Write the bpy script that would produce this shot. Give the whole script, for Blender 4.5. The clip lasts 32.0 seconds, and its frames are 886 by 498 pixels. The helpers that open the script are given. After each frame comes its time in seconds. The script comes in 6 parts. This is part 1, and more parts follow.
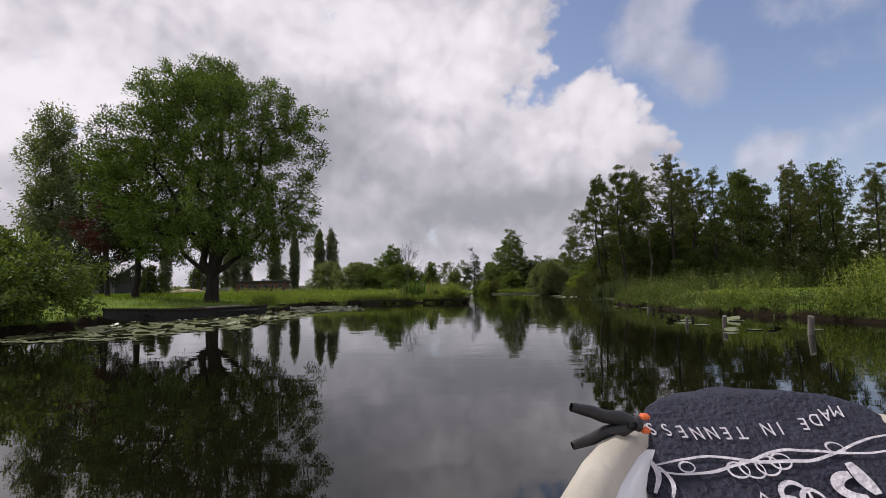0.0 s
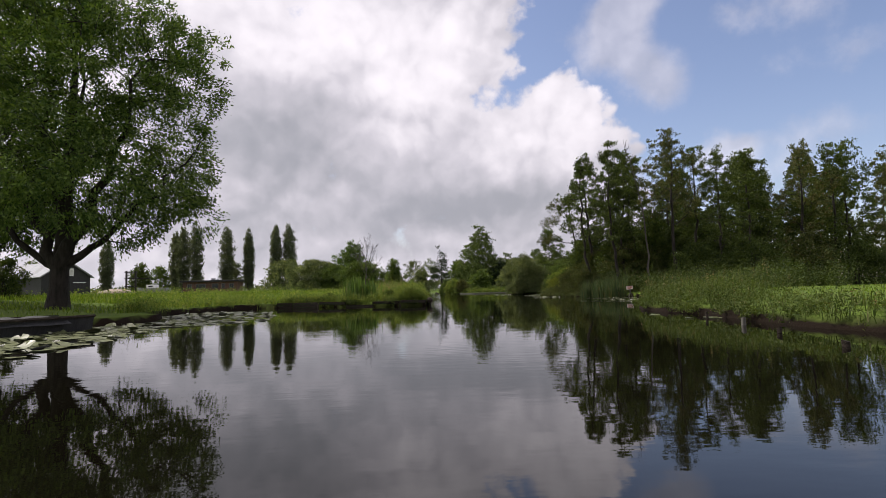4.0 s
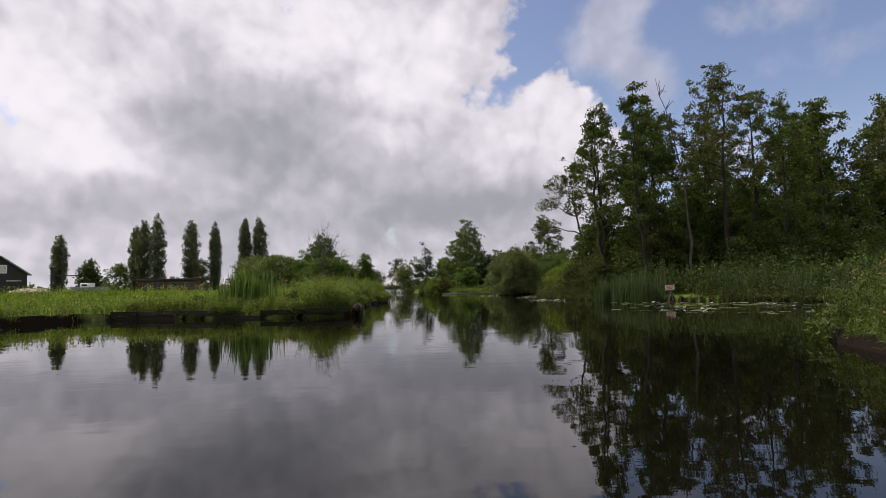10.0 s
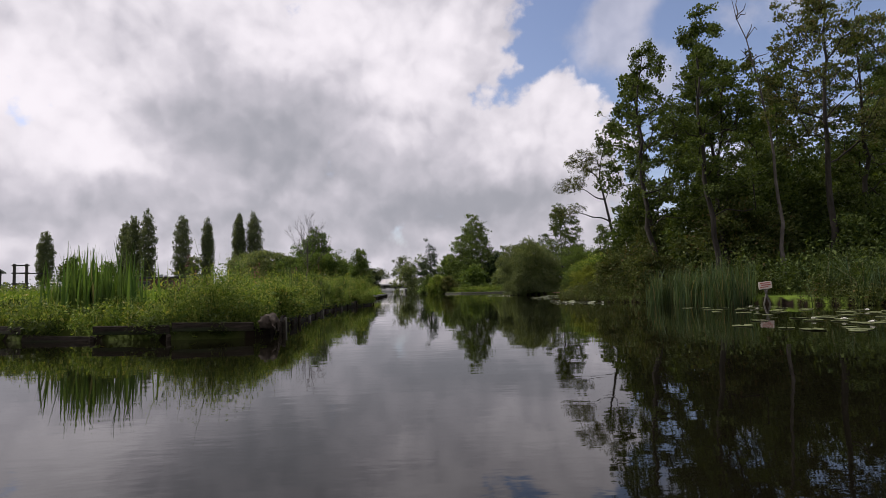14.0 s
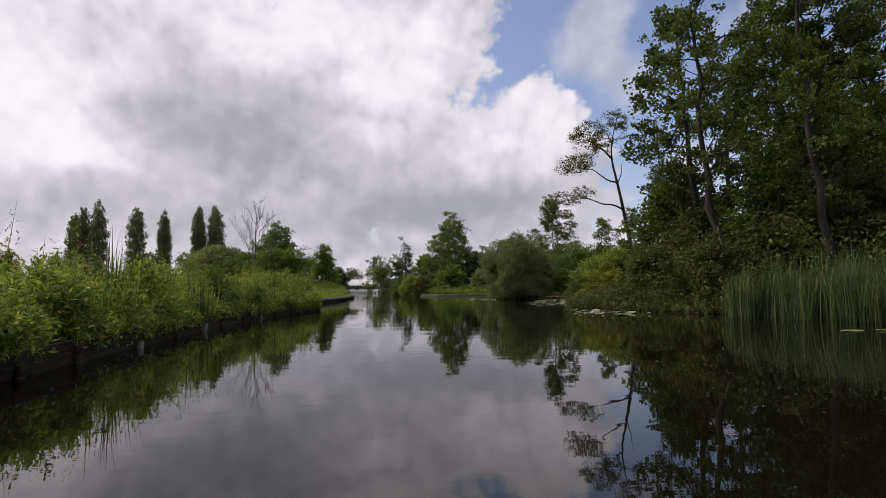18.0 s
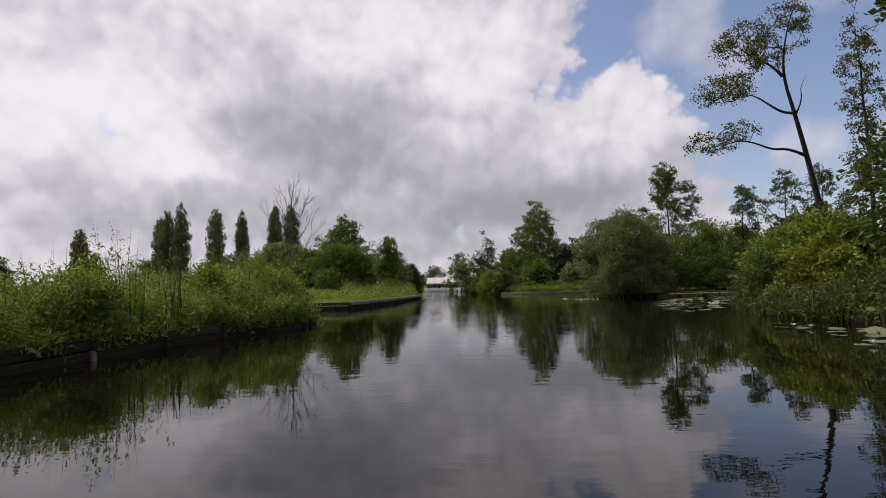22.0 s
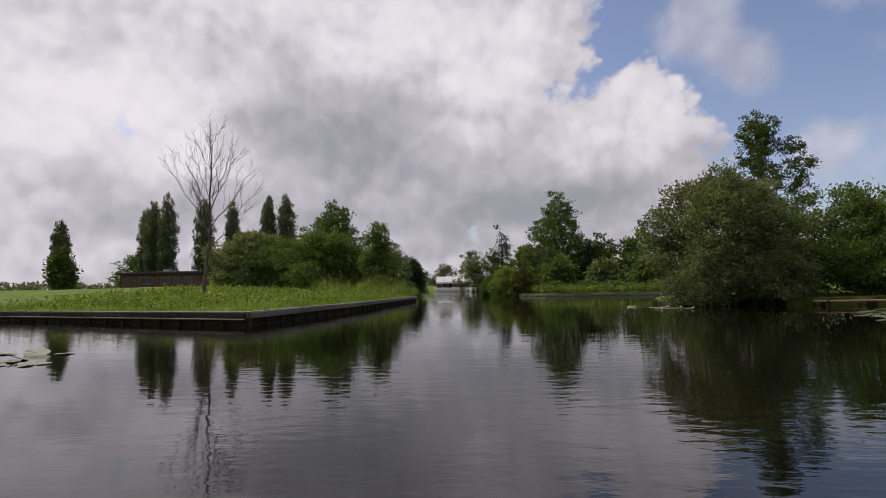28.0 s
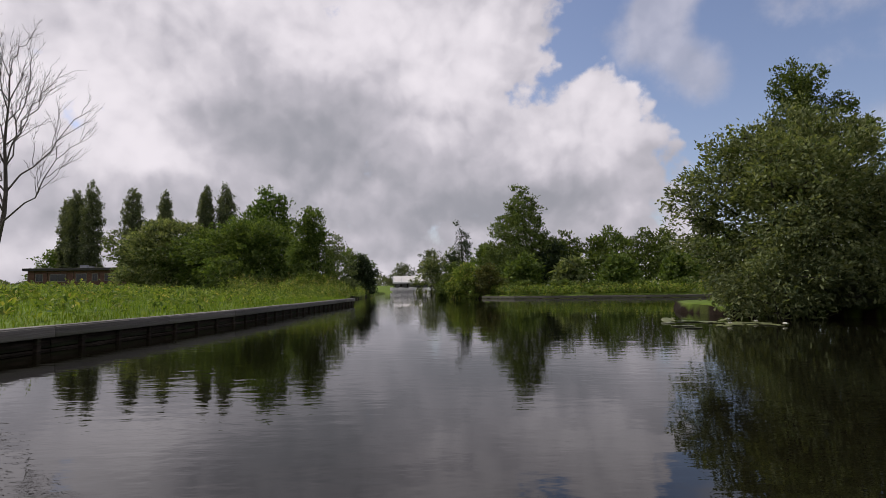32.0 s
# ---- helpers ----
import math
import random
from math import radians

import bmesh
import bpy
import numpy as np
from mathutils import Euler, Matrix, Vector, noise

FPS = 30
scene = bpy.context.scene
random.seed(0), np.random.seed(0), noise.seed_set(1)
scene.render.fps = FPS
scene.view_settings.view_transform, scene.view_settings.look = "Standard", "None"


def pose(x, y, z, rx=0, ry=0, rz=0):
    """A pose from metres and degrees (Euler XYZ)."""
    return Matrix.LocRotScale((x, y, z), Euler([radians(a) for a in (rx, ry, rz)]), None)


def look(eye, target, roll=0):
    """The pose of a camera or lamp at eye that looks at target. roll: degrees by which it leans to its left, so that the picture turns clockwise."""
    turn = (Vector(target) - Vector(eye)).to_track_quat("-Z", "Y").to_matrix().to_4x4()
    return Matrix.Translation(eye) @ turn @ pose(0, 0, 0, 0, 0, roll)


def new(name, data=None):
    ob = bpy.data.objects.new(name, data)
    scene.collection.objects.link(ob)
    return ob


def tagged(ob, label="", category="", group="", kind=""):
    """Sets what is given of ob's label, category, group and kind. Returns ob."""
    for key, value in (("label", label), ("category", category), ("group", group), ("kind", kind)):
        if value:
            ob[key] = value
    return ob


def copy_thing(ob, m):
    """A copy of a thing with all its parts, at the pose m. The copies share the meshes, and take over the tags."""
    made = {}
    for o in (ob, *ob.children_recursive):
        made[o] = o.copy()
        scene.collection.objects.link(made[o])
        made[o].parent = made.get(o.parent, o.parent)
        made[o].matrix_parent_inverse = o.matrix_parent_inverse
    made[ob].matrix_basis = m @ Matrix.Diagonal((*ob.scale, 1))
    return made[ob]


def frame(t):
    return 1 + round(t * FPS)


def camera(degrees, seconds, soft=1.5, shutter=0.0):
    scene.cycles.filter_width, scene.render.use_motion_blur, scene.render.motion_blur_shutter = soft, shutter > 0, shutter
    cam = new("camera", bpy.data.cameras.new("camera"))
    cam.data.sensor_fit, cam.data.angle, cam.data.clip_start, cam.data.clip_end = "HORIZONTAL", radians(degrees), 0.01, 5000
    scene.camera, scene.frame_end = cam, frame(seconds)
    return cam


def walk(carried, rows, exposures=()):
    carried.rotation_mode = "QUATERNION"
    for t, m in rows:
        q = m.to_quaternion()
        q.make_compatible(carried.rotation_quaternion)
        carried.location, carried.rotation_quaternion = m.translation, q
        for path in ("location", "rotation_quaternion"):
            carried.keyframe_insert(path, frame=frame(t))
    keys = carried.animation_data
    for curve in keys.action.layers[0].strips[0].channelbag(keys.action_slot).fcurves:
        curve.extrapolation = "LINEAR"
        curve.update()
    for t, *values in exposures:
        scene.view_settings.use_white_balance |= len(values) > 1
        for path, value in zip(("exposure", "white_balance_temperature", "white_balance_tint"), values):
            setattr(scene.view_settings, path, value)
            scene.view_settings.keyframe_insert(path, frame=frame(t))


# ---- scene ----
# The boat's way: seconds, x, y, heading, pitch, lean
PATH = [
    (0, 0.00, 0.00, 0.00, 4.30, 1.24),
    (0.5, 0.01, 1.13, -0.41, 4.28, 1.45),
    (1, 0.04, 2.26, -0.85, 4.28, 1.59),
    (1.5, 0.08, 3.38, -1.30, 4.24, 1.52),
    (2, 0.13, 4.48, -1.76, 4.23, 1.69),
    (2.5, 0.21, 5.60, -2.20, 4.20, 1.44),
    (3, 0.32, 6.71, -2.62, 4.18, 1.41),
    (3.5, 0.46, 7.80, -3.04, 4.17, 1.43),
    (5.5, 1.57, 11.81, -3.52, 4.18, 1.46),
    (6, 1.81, 12.87, -3.54, 4.28, 1.23),
    (6.5, 2.04, 13.93, -3.59, 4.19, 1.45),
    (7, 2.26, 15.01, -3.64, 4.18, 1.35),
    (7.5, 2.46, 16.09, -3.74, 4.12, 1.36),
    (8, 2.63, 17.19, -3.86, 4.09, 1.42),
    (8.5, 2.78, 18.28, -3.98, 4.08, 1.34),
    (9, 2.92, 19.37, -4.08, 4.10, 1.33),
    (9.5, 3.06, 20.44, -4.20, 4.07, 1.38),
    (10, 3.17, 21.50, -4.20, 4.11, 1.39),
    (10.5, 3.28, 22.55, -4.15, 4.06, 1.41),
    (11, 3.39, 23.59, -3.99, 4.06, 1.36),
    (11.5, 3.52, 24.64, -3.80, 4.08, 1.36),
    (12, 3.65, 25.68, -3.61, 4.06, 1.45),
    (12.5, 3.80, 26.73, -3.44, 4.07, 1.38),
    (13, 3.96, 27.77, -3.41, 4.10, 1.54),
    (13.5, 4.10, 28.81, -3.39, 4.03, 1.32),
    (14, 4.24, 29.82, -3.52, 3.99, 1.44),
    (14.5, 4.34, 30.82, -3.77, 4.04, 1.34),
    (16.5, 4.46, 34.31, -5.38, 4.02, 1.23),
    (17, 4.63, 35.41, -5.72, 4.00, 1.20),
    (17.5, 4.77, 36.61, -5.89, 4.02, 1.07),
    (18, 4.90, 37.91, -5.90, 4.11, 0.81),
    (18.5, 5.06, 39.25, -5.55, 4.06, 1.13),
    (19, 5.25, 40.63, -4.86, 4.17, 0.89),
    (19.5, 5.47, 41.98, -3.63, 4.03, 1.28),
    (20, 5.69, 43.30, -2.14, 4.06, 1.19),
    (20.5, 5.91, 44.55, -0.41, 4.05, 1.38),
    (21, 6.08, 45.74, 1.17, 4.03, 1.71),
    (21.5, 6.19, 46.89, 2.26, 4.08, 1.61),
    (22, 6.25, 48.01, 2.84, 4.07, 1.71),
    (22.5, 6.25, 49.12, 2.98, 4.05, 1.56),
    (23, 6.24, 50.19, 2.58, 4.09, 1.45),
    (23.5, 6.24, 51.23, 2.06, 4.07, 1.38),
    (24, 6.23, 52.24, 1.70, 4.04, 1.38),
    (24.5, 6.22, 53.24, 1.65, 4.08, 1.35),
    (25, 6.22, 54.23, 1.95, 4.10, 1.48),
    (25.5, 6.23, 55.23, 2.50, 4.13, 1.51),
    (26, 6.25, 56.23, 3.17, 4.07, 1.39),
    (26.5, 6.28, 57.25, 3.77, 4.08, 1.53),
    (28.5, 6.41, 61.35, 4.24, 4.06, 1.14),
    (29, 6.36, 62.35, 3.87, 4.06, 1.25),
    (29.5, 6.35, 63.37, 3.35, 4.07, 1.32),
    (30, 6.36, 64.40, 2.69, 4.05, 1.22),
    (30.5, 6.35, 65.40, 1.98, 4.04, 1.19),
    (31, 6.38, 66.40, 1.25, 3.98, 1.15),
    (31.5, 6.48, 67.40, 0.58, 3.95, 1.16),
    (32, 6.63, 68.38, 0.15, 4.01, 0.89),
]
EYE = 0.8
cam = camera(76.2, 32.0, soft=0.75)
walk(cam, [(t, pose(x, y, EYE, 90 + pitch, 0, yaw) @ pose(0, 0, 0, 0, 0, -lean)) for t, x, y, yaw, pitch, lean in PATH],
     exposures=[(0.0, -0.10, 6500, 14), (1.5, -0.05, 6500, 14), (3.0, 0.06, 6500, 14), (6.0, 0.15, 6500, 14), (7.0, 0.10, 6500, 14), (9.5, -0.06, 6500, 14), (18.0, 0.0, 6500, 14), (22.0, -0.13, 6500, 14), (26.0, -0.20, 6500, 14), (30.0, -0.25, 6500, 14), (32.0, -0.20, 6500, 14)])

# ---- world: broken summer cloud over blue sky, one soft sun ----
SUN_AZ, SUN_EL = -66.0, 50.0          # degrees to the right of +y, and above the horizon
world = bpy.data.worlds.new("sky")
scene.world = world
world.use_nodes = True
wn, wl = world.node_tree.nodes, world.node_tree.links
wn.clear()


def wmath(op, a, b=None, c=None):
    n = wn.new("ShaderNodeMath")
    n.operation = op
    for i, v in enumerate((a, b, c)):
        if v is None:
            continue
        if isinstance(v, (int, float)):
            n.inputs[i].default_value = v
        else:
            wl.new(v, n.inputs[i])
    return n.outputs[0]


def wvec(op, a, b):
    n = wn.new("ShaderNodeVectorMath")
    n.operation = op
    for i, v in enumerate((a, b)):
        if isinstance(v, (tuple, list, Vector)):
            n.inputs[i].default_value = v
        else:
            wl.new(v, n.inputs[i])
    return n


def wsmooth(v, lo, hi):
    n = wn.new("ShaderNodeMapRange")
    n.interpolation_type = "SMOOTHSTEP"
    n.inputs[1].default_value, n.inputs[2].default_value = lo, hi
    wl.new(v, n.inputs[0])
    return n.outputs[0]


def wmix(f, a, b):
    n = wn.new("ShaderNodeMix")
    n.data_type = "RGBA"
    for i, v in ((0, f), (6, a), (7, b)):
        if isinstance(v, (int, float, tuple)):
            n.inputs[i].default_value = v
        else:
            wl.new(v, n.inputs[i])
    return n.outputs[2]


def wnoise(vec, scale, detail, rough, stretch=(1, 1, 1)):
    m = wvec("MULTIPLY", vec, stretch).outputs[0]
    n = wn.new("ShaderNodeTexNoise")
    n.inputs["Scale"].default_value, n.inputs["Detail"].default_value, n.inputs["Roughness"].default_value = scale, detail, rough
    wl.new(m, n.inputs["Vector"])
    return n


def skydir(u, v):
    """Direction that lies u to the right of +y and v above the horizon, both as slopes."""
    return Vector((u, 1.0, v)).normalized()


geo = wn.new("ShaderNodeTexCoord").outputs["Generated"]
warp_n = wnoise(geo, 4.5, 5, 0.6)
warp = wvec("SUBTRACT", warp_n.outputs["Color"], (0.5, 0.5, 0.5)).outputs[0]
warp2 = wvec("MULTIPLY", warp, (0.10, 0.10, 0.10)).outputs[0]
cdir = wvec("ADD", geo, warp2).outputs[0]
fine_n = wnoise(geo, 9.0, 6, 0.58)
fine = wmath("SUBTRACT", fine_n.outputs["Fac"], 0.5)
tiny_n = wnoise(geo, 24.0, 5, 0.6)
tiny = wmath("SUBTRACT", tiny_n.outputs["Fac"], 0.5)
big_n = wnoise(geo, 2.2, 4, 0.55, (1, 1, 1.6))
big = wmath("SUBTRACT", big_n.outputs["Fac"], 0.5)


def blob(u, v, ru, power=1.0, rv=None):
    """A soft oval patch of the sky, power in its middle, 0 outside."""
    d = wvec("SUBTRACT", cdir, skydir(u, v)).outputs[0]
    d = wvec("MULTIPLY", d, (1 / ru, 1 / ru, 1 / (rv or ru))).outputs[0]
    n = wn.new("ShaderNodeVectorMath")
    n.operation = "LENGTH"
    wl.new(d, n.inputs[0])
    m = wn.new("ShaderNodeMapRange")
    m.interpolation_type = "SMOOTHERSTEP"
    m.inputs[1].default_value, m.inputs[2].default_value, m.inputs[3].default_value, m.inputs[4].default_value = 0.0, 1.0, power, 0.0
    wl.new(n.outputs["Value"], m.inputs[0])
    return m.outputs[0]


def total(parts):
    out = parts[0]
    for p in parts[1:]:
        out = wmath("ADD", out, p)
    return out


sky = wn.new("ShaderNodeTexSky")
sky.sky_type, sky.sun_disc = "NISHITA", False
sky.sun_elevation, sky.sun_rotation = radians(SUN_EL), radians(SUN_AZ)
sky.air_density, sky.dust_density, sky.ozone_density = 1.0, 1.2, 2.0
blue = wvec("MULTIPLY", sky.outputs[0], (0.160, 0.142, 0.140)).outputs[0]
micro = wmath("SUBTRACT", wnoise(geo, 58.0, 4, 0.6).outputs["Fac"], 0.5)


def billow(vec, scale):
    """Rounded heads of cumulus: high in the middle of each cell, 0 between them."""
    n = wn.new("ShaderNodeTexVoronoi")
    n.feature = "SMOOTH_F1"
    n.inputs["Scale"].default_value, n.inputs["Smoothness"].default_value = scale, 0.35
    wl.new(vec, n.inputs["Vector"])
    return wmath("SUBTRACT", 0.42, n.outputs["Distance"])


puffs = total([wmath("MULTIPLY", billow(cdir, 7.0), 0.8), wmath("MULTIPLY", billow(cdir, 17.0), 0.75), wmath("MULTIPLY", billow(cdir, 38.0), 0.55)])
# openings in the cloud
clear = total([blob(0.84, 0.40, 0.42, 1.5), blob(0.50, 0.60, 0.28, 1.15), blob(0.165, 0.355, 0.11, 0.42, 0.05), blob(1.1, 0.45, 0.6, 1.3), blob(0.29, 0.47, 0.13, 0.56),
               blob(0.50, 0.45, 0.19, 0.6), blob(0.235, 0.42, 0.08, 0.36)])
clear = wmath("ADD", clear, wmath("MULTIPLY", fine, 0.35))
clear = wmath("ADD", clear, wmath("MULTIPLY", tiny, 0.35))
clear = wmath("ADD", clear, wmath("MULTIPLY", micro, 0.25))
clear = wmath("SUBTRACT", clear, wmath("MULTIPLY", puffs, 0.50))
open_sky = wsmooth(clear, 0.36, 0.60)
# thin veils drifting in the blue
veil = total([blob(0.35, 0.44, 0.12, 0.62, 0.10), blob(0.46, 0.37, 0.09, 0.80), blob(0.58, 0.24, 0.08, 1.0, 0.06), blob(0.72, 0.52, 0.14, 0.6, 0.06), blob(0.40, 0.48, 0.08, 0.60, 0.12), blob(0.78, 0.27, 0.16, 0.5, 0.08),
              blob(0.86, 0.44, 0.18, 0.4, 0.07), blob(0.55, 0.17, 0.30, 0.35, 0.07), blob(0.42, 0.53, 0.10, 0.5, 0.05)])
veil = wmath("ADD", veil, wmath("MULTIPLY", fine, 0.9))
veil = wmath("ADD", veil, wmath("MULTIPLY", tiny, 0.5))
open_sky = wmath("MULTIPLY", open_sky, wmath("SUBTRACT", 1.0, wmath("MULTIPLY", wsmooth(veil, 0.16, 0.85), 0.55)))
# light and shade within the cloud; the relief turns its lit side to the sun
shade = total([blob(-0.27, 0.285, 0.28, 0.56, 0.135), blob(-0.16, 0.215, 0.20, 0.20, 0.07), blob(-0.02, 0.16, 0.36, 0.18, 0.08), blob(-0.70, 0.19, 0.20, 0.40, 0.11), blob(0.16, 0.16, 0.22, 0.36, 0.08),
               blob(-0.48, 0.47, 0.20, 0.20, 0.10), blob(0.44, 0.21, 0.16, 0.25, 0.09), blob(-0.40, 0.15, 0.2, 0.25, 0.07), blob(0.0, 0.10, 0.8, 0.24, 0.13), blob(0.05, 0.20, 0.40, 0.16, 0.10)])
bright = total([blob(0.30, 0.345, 0.13, 0.26, 0.07), blob(0.17, 0.27, 0.15, 0.16, 0.10), blob(-0.72, 0.31, 0.28, 0.58, 0.15), blob(-0.62, 0.45, 0.3, 0.35, 0.14), blob(0.02, 0.42, 0.20, 0.30, 0.14), blob(-0.22, 0.50, 0.36, 0.35, 0.13),
                blob(-0.48, 0.25, 0.14, 0.30, 0.06), blob(0.30, 0.27, 0.12, 0.22, 0.08), blob(-0.02, 0.27, 0.10, 0.20, 0.06)])
tone = wmath("SUBTRACT", bright, shade)
lit = wvec("ADD", cdir, (-0.012, 0.0, 0.030)).outputs[0]
for scale, gain in ((4.5, 0.50), (11.0, 0.34), (26.0, 0.20)):
    here, there = wnoise(cdir, scale, 6, 0.52), wnoise(lit, scale, 6, 0.52)
    tone = wmath("ADD", tone, wmath("MULTIPLY", wmath("SUBTRACT", here.outputs["Fac"], there.outputs["Fac"]), gain))
for scale, gain in ((7.0, 0.40), (17.0, 0.30), (38.0, 0.19)):
    tone = wmath("ADD", tone, wmath("MULTIPLY", wmath("SUBTRACT", billow(cdir, scale), billow(lit, scale)), gain))
tone = wmath("ADD", tone, wmath("MULTIPLY", fine, 0.16))
tone = wmath("ADD", tone, wmath("MULTIPLY", tiny, 0.10))
tone = wmath("ADD", tone, wmath("MULTIPLY", big, 0.18))
tone = wsmooth(tone, -0.85, 0.68)
ramp = wn.new("ShaderNodeValToRGB")
ramp.color_ramp.elements[0].position, ramp.color_ramp.elements[0].color = 0.0, (0.37, 0.38, 0.42, 1)
ramp.color_ramp.elements[1].position, ramp.color_ramp.elements[1].color = 1.0, (0.96, 0.925, 0.965, 1)
e = ramp.color_ramp.elements.new(0.5)
e.color = (0.62, 0.605, 0.655, 1)
wl.new(tone, ramp.inputs[0])
sky_col = wmix(open_sky, ramp.outputs[0], blue)
bg = wn.new("ShaderNodeBackground")
bg.inputs[1].default_value = 1.0
wl.new(sky_col, bg.inputs[0])
wl.new(bg.outputs[0], wn.new("ShaderNodeOutputWorld").inputs[0])

sun = new("sun", bpy.data.lights.new("sun", "SUN"))
sun.data.energy, sun.data.angle, sun.data.color = 3.6, radians(6.0), (1.0, 0.95, 0.87)
sd = Vector((math.sin(radians(SUN_AZ)) * math.cos(radians(SUN_EL)), math.cos(radians(SUN_AZ)) * math.cos(radians(SUN_EL)), math.sin(radians(SUN_EL))))
sun.matrix_world = look(sd * 100, (0, 0, 0))


# ---- materials ----
def mat_base(name):
    m = bpy.data.materials.new(name)
    m.use_nodes = True
    return m, m.node_tree.nodes, m.node_tree.links, m.node_tree.nodes["Principled BSDF"]


def surface(name, dark, light, scale=4.0, rough=0.8, bump=0.3, bump_scale=None, metal=0.0, spec=0.4, detail=6, stretch=(1, 1, 1), third=None, rand=0.0):
    """Two-scale mottled paint: noise between two colours, an optional third in patches, and fine relief."""
    m, n, l, b = mat_base(name)
    co = n.new("ShaderNodeTexCoord")
    mp = n.new("ShaderNodeMapping")
    mp.inputs["Scale"].default_value = stretch
    l.new(co.outputs["Object"], mp.inputs[0])
    t = n.new("ShaderNodeTexNoise")
    t.inputs["Scale"].default_value, t.inputs["Detail"].default_value, t.inputs["Roughness"].default_value = scale, detail, 0.62
    l.new(mp.outputs[0], t.inputs["Vector"])
    r = n.new("ShaderNodeValToRGB")
    r.color_ramp.elements[0].position, r.color_ramp.elements[0].color = 0.32, (*dark, 1)
    r.color_ramp.elements[1].position, r.color_ramp.elements[1].color = 0.68, (*light, 1)
    l.new(t.outputs["Fac"], r.inputs[0])
    col = r.outputs[0]
    if third:
        t3 = n.new("ShaderNodeTexNoise")
        t3.inputs["Scale"].default_value, t3.inputs["Detail"].default_value = scale * 0.17, 4
        l.new(mp.outputs[0], t3.inputs["Vector"])
        r3 = n.new("ShaderNodeMapRange")
        r3.inputs[1].default_value, r3.inputs[2].default_value = 0.48, 0.66
        l.new(t3.outputs["Fac"], r3.inputs[0])
        mx = n.new("ShaderNodeMix")
        mx.data_type = "RGBA"
        l.new(r3.outputs[0], mx.inputs[0])
        l.new(col, mx.inputs[6])
        mx.inputs[7].default_value = (*third, 1)
        col = mx.outputs[2]
    if rand:
        oi = n.new("ShaderNodeObjectInfo")
        hs = n.new("ShaderNodeHueSaturation")
        mr = n.new("ShaderNodeMapRange")
        mr.inputs[3].default_value, mr.inputs[4].default_value = 1 - rand, 1 + rand
        l.new(oi.outputs["Random"], mr.inputs[0])
        l.new(mr.outputs[0], hs.inputs["Value"])
        l.new(col, hs.inputs["Color"])
        col = hs.outputs[0]
    l.new(col, b.inputs["Base Color"])
    b.inputs["Roughness"].default_value, b.inputs["Metallic"].default_value, b.inputs["Specular IOR Level"].default_value = rough, metal, spec
    t2 = n.new("ShaderNodeTexNoise")
    t2.inputs["Scale"].default_value, t2.inputs["Detail"].default_value = bump_scale or scale * 5, 5
    l.new(mp.outputs[0], t2.inputs["Vector"])
    bp = n.new("ShaderNodeBump")
    bp.inputs["Strength"].default_value, bp.inputs["Distance"].default_value = bump, 0.02
    l.new(t2.outputs["Fac"], bp.inputs["Height"])
    l.new(bp.outputs[0], b.inputs["Normal"])
    return m


def leafy(name, dark, light, shine=0.35, through_light=0.28, patch=0.35, tint=None):
    """Leaves: each leaf its own shade, patches across the crown, some light passes through."""
    m, n, l, b = mat_base(name)
    dark, light = (dark[0] * 1.2, dark[1], dark[2]), (light[0] * 1.2, light[1], light[2])
    g = n.new("ShaderNodeNewGeometry")
    r = n.new("ShaderNodeValToRGB")
    r.color_ramp.elements[0].color, r.color_ramp.elements[1].color = (*dark, 1), (*light, 1)
    if tint:
        q = r.color_ramp.elements.new(0.96)
        q.color = (*tint, 1)
        r.color_ramp.elements[2].color = (*tint, 1)
        q2 = r.color_ramp.elements.new(0.9)
        q2.color = (*light, 1)
    l.new(g.outputs["Random Per Island"], r.inputs[0])
    co = n.new("ShaderNodeTexCoord")
    t = n.new("ShaderNodeTexNoise")
    t.inputs["Scale"].default_value, t.inputs["Detail"].default_value = patch, 4
    l.new(co.outputs["Object"], t.inputs["Vector"])
    mr = n.new("ShaderNodeMapRange")
    mr.inputs[1].default_value, mr.inputs[2].default_value, mr.inputs[3].default_value, mr.inputs[4].default_value = 0.3, 0.7, 0.65, 1.35
    l.new(t.outputs["Fac"], mr.inputs[0])
    hs = n.new("ShaderNodeHueSaturation")
    l.new(mr.outputs[0], hs.inputs["Value"])
    l.new(r.outputs[0], hs.inputs["Color"])
    l.new(hs.outputs[0], b.inputs["Base Color"])
    b.inputs["Roughness"].default_value, b.inputs["Specular IOR Level"].default_value = 1 - shine, 0.22
    tr = n.new("ShaderNodeBsdfTranslucent")
    warm = n.new("ShaderNodeMix")
    warm.data_type = "RGBA"
    warm.blend_type = "MULTIPLY"
    warm.inputs[0].default_value = 1.0
    warm.inputs[7].default_value = (1.5, 1.45, 0.6, 1)
    l.new(hs.outputs[0], warm.inputs[6])
    l.new(warm.outputs[2], tr.inputs["Color"])
    mx = n.new("ShaderNodeMixShader")
    mx.inputs[0].default_value = through_light
    l.new(b.outputs[0], mx.inputs[1])
    l.new(tr.outputs[0], mx.inputs[2])
    l.new(mx.outputs[0], n["Material Output"].inputs[0])
    return m


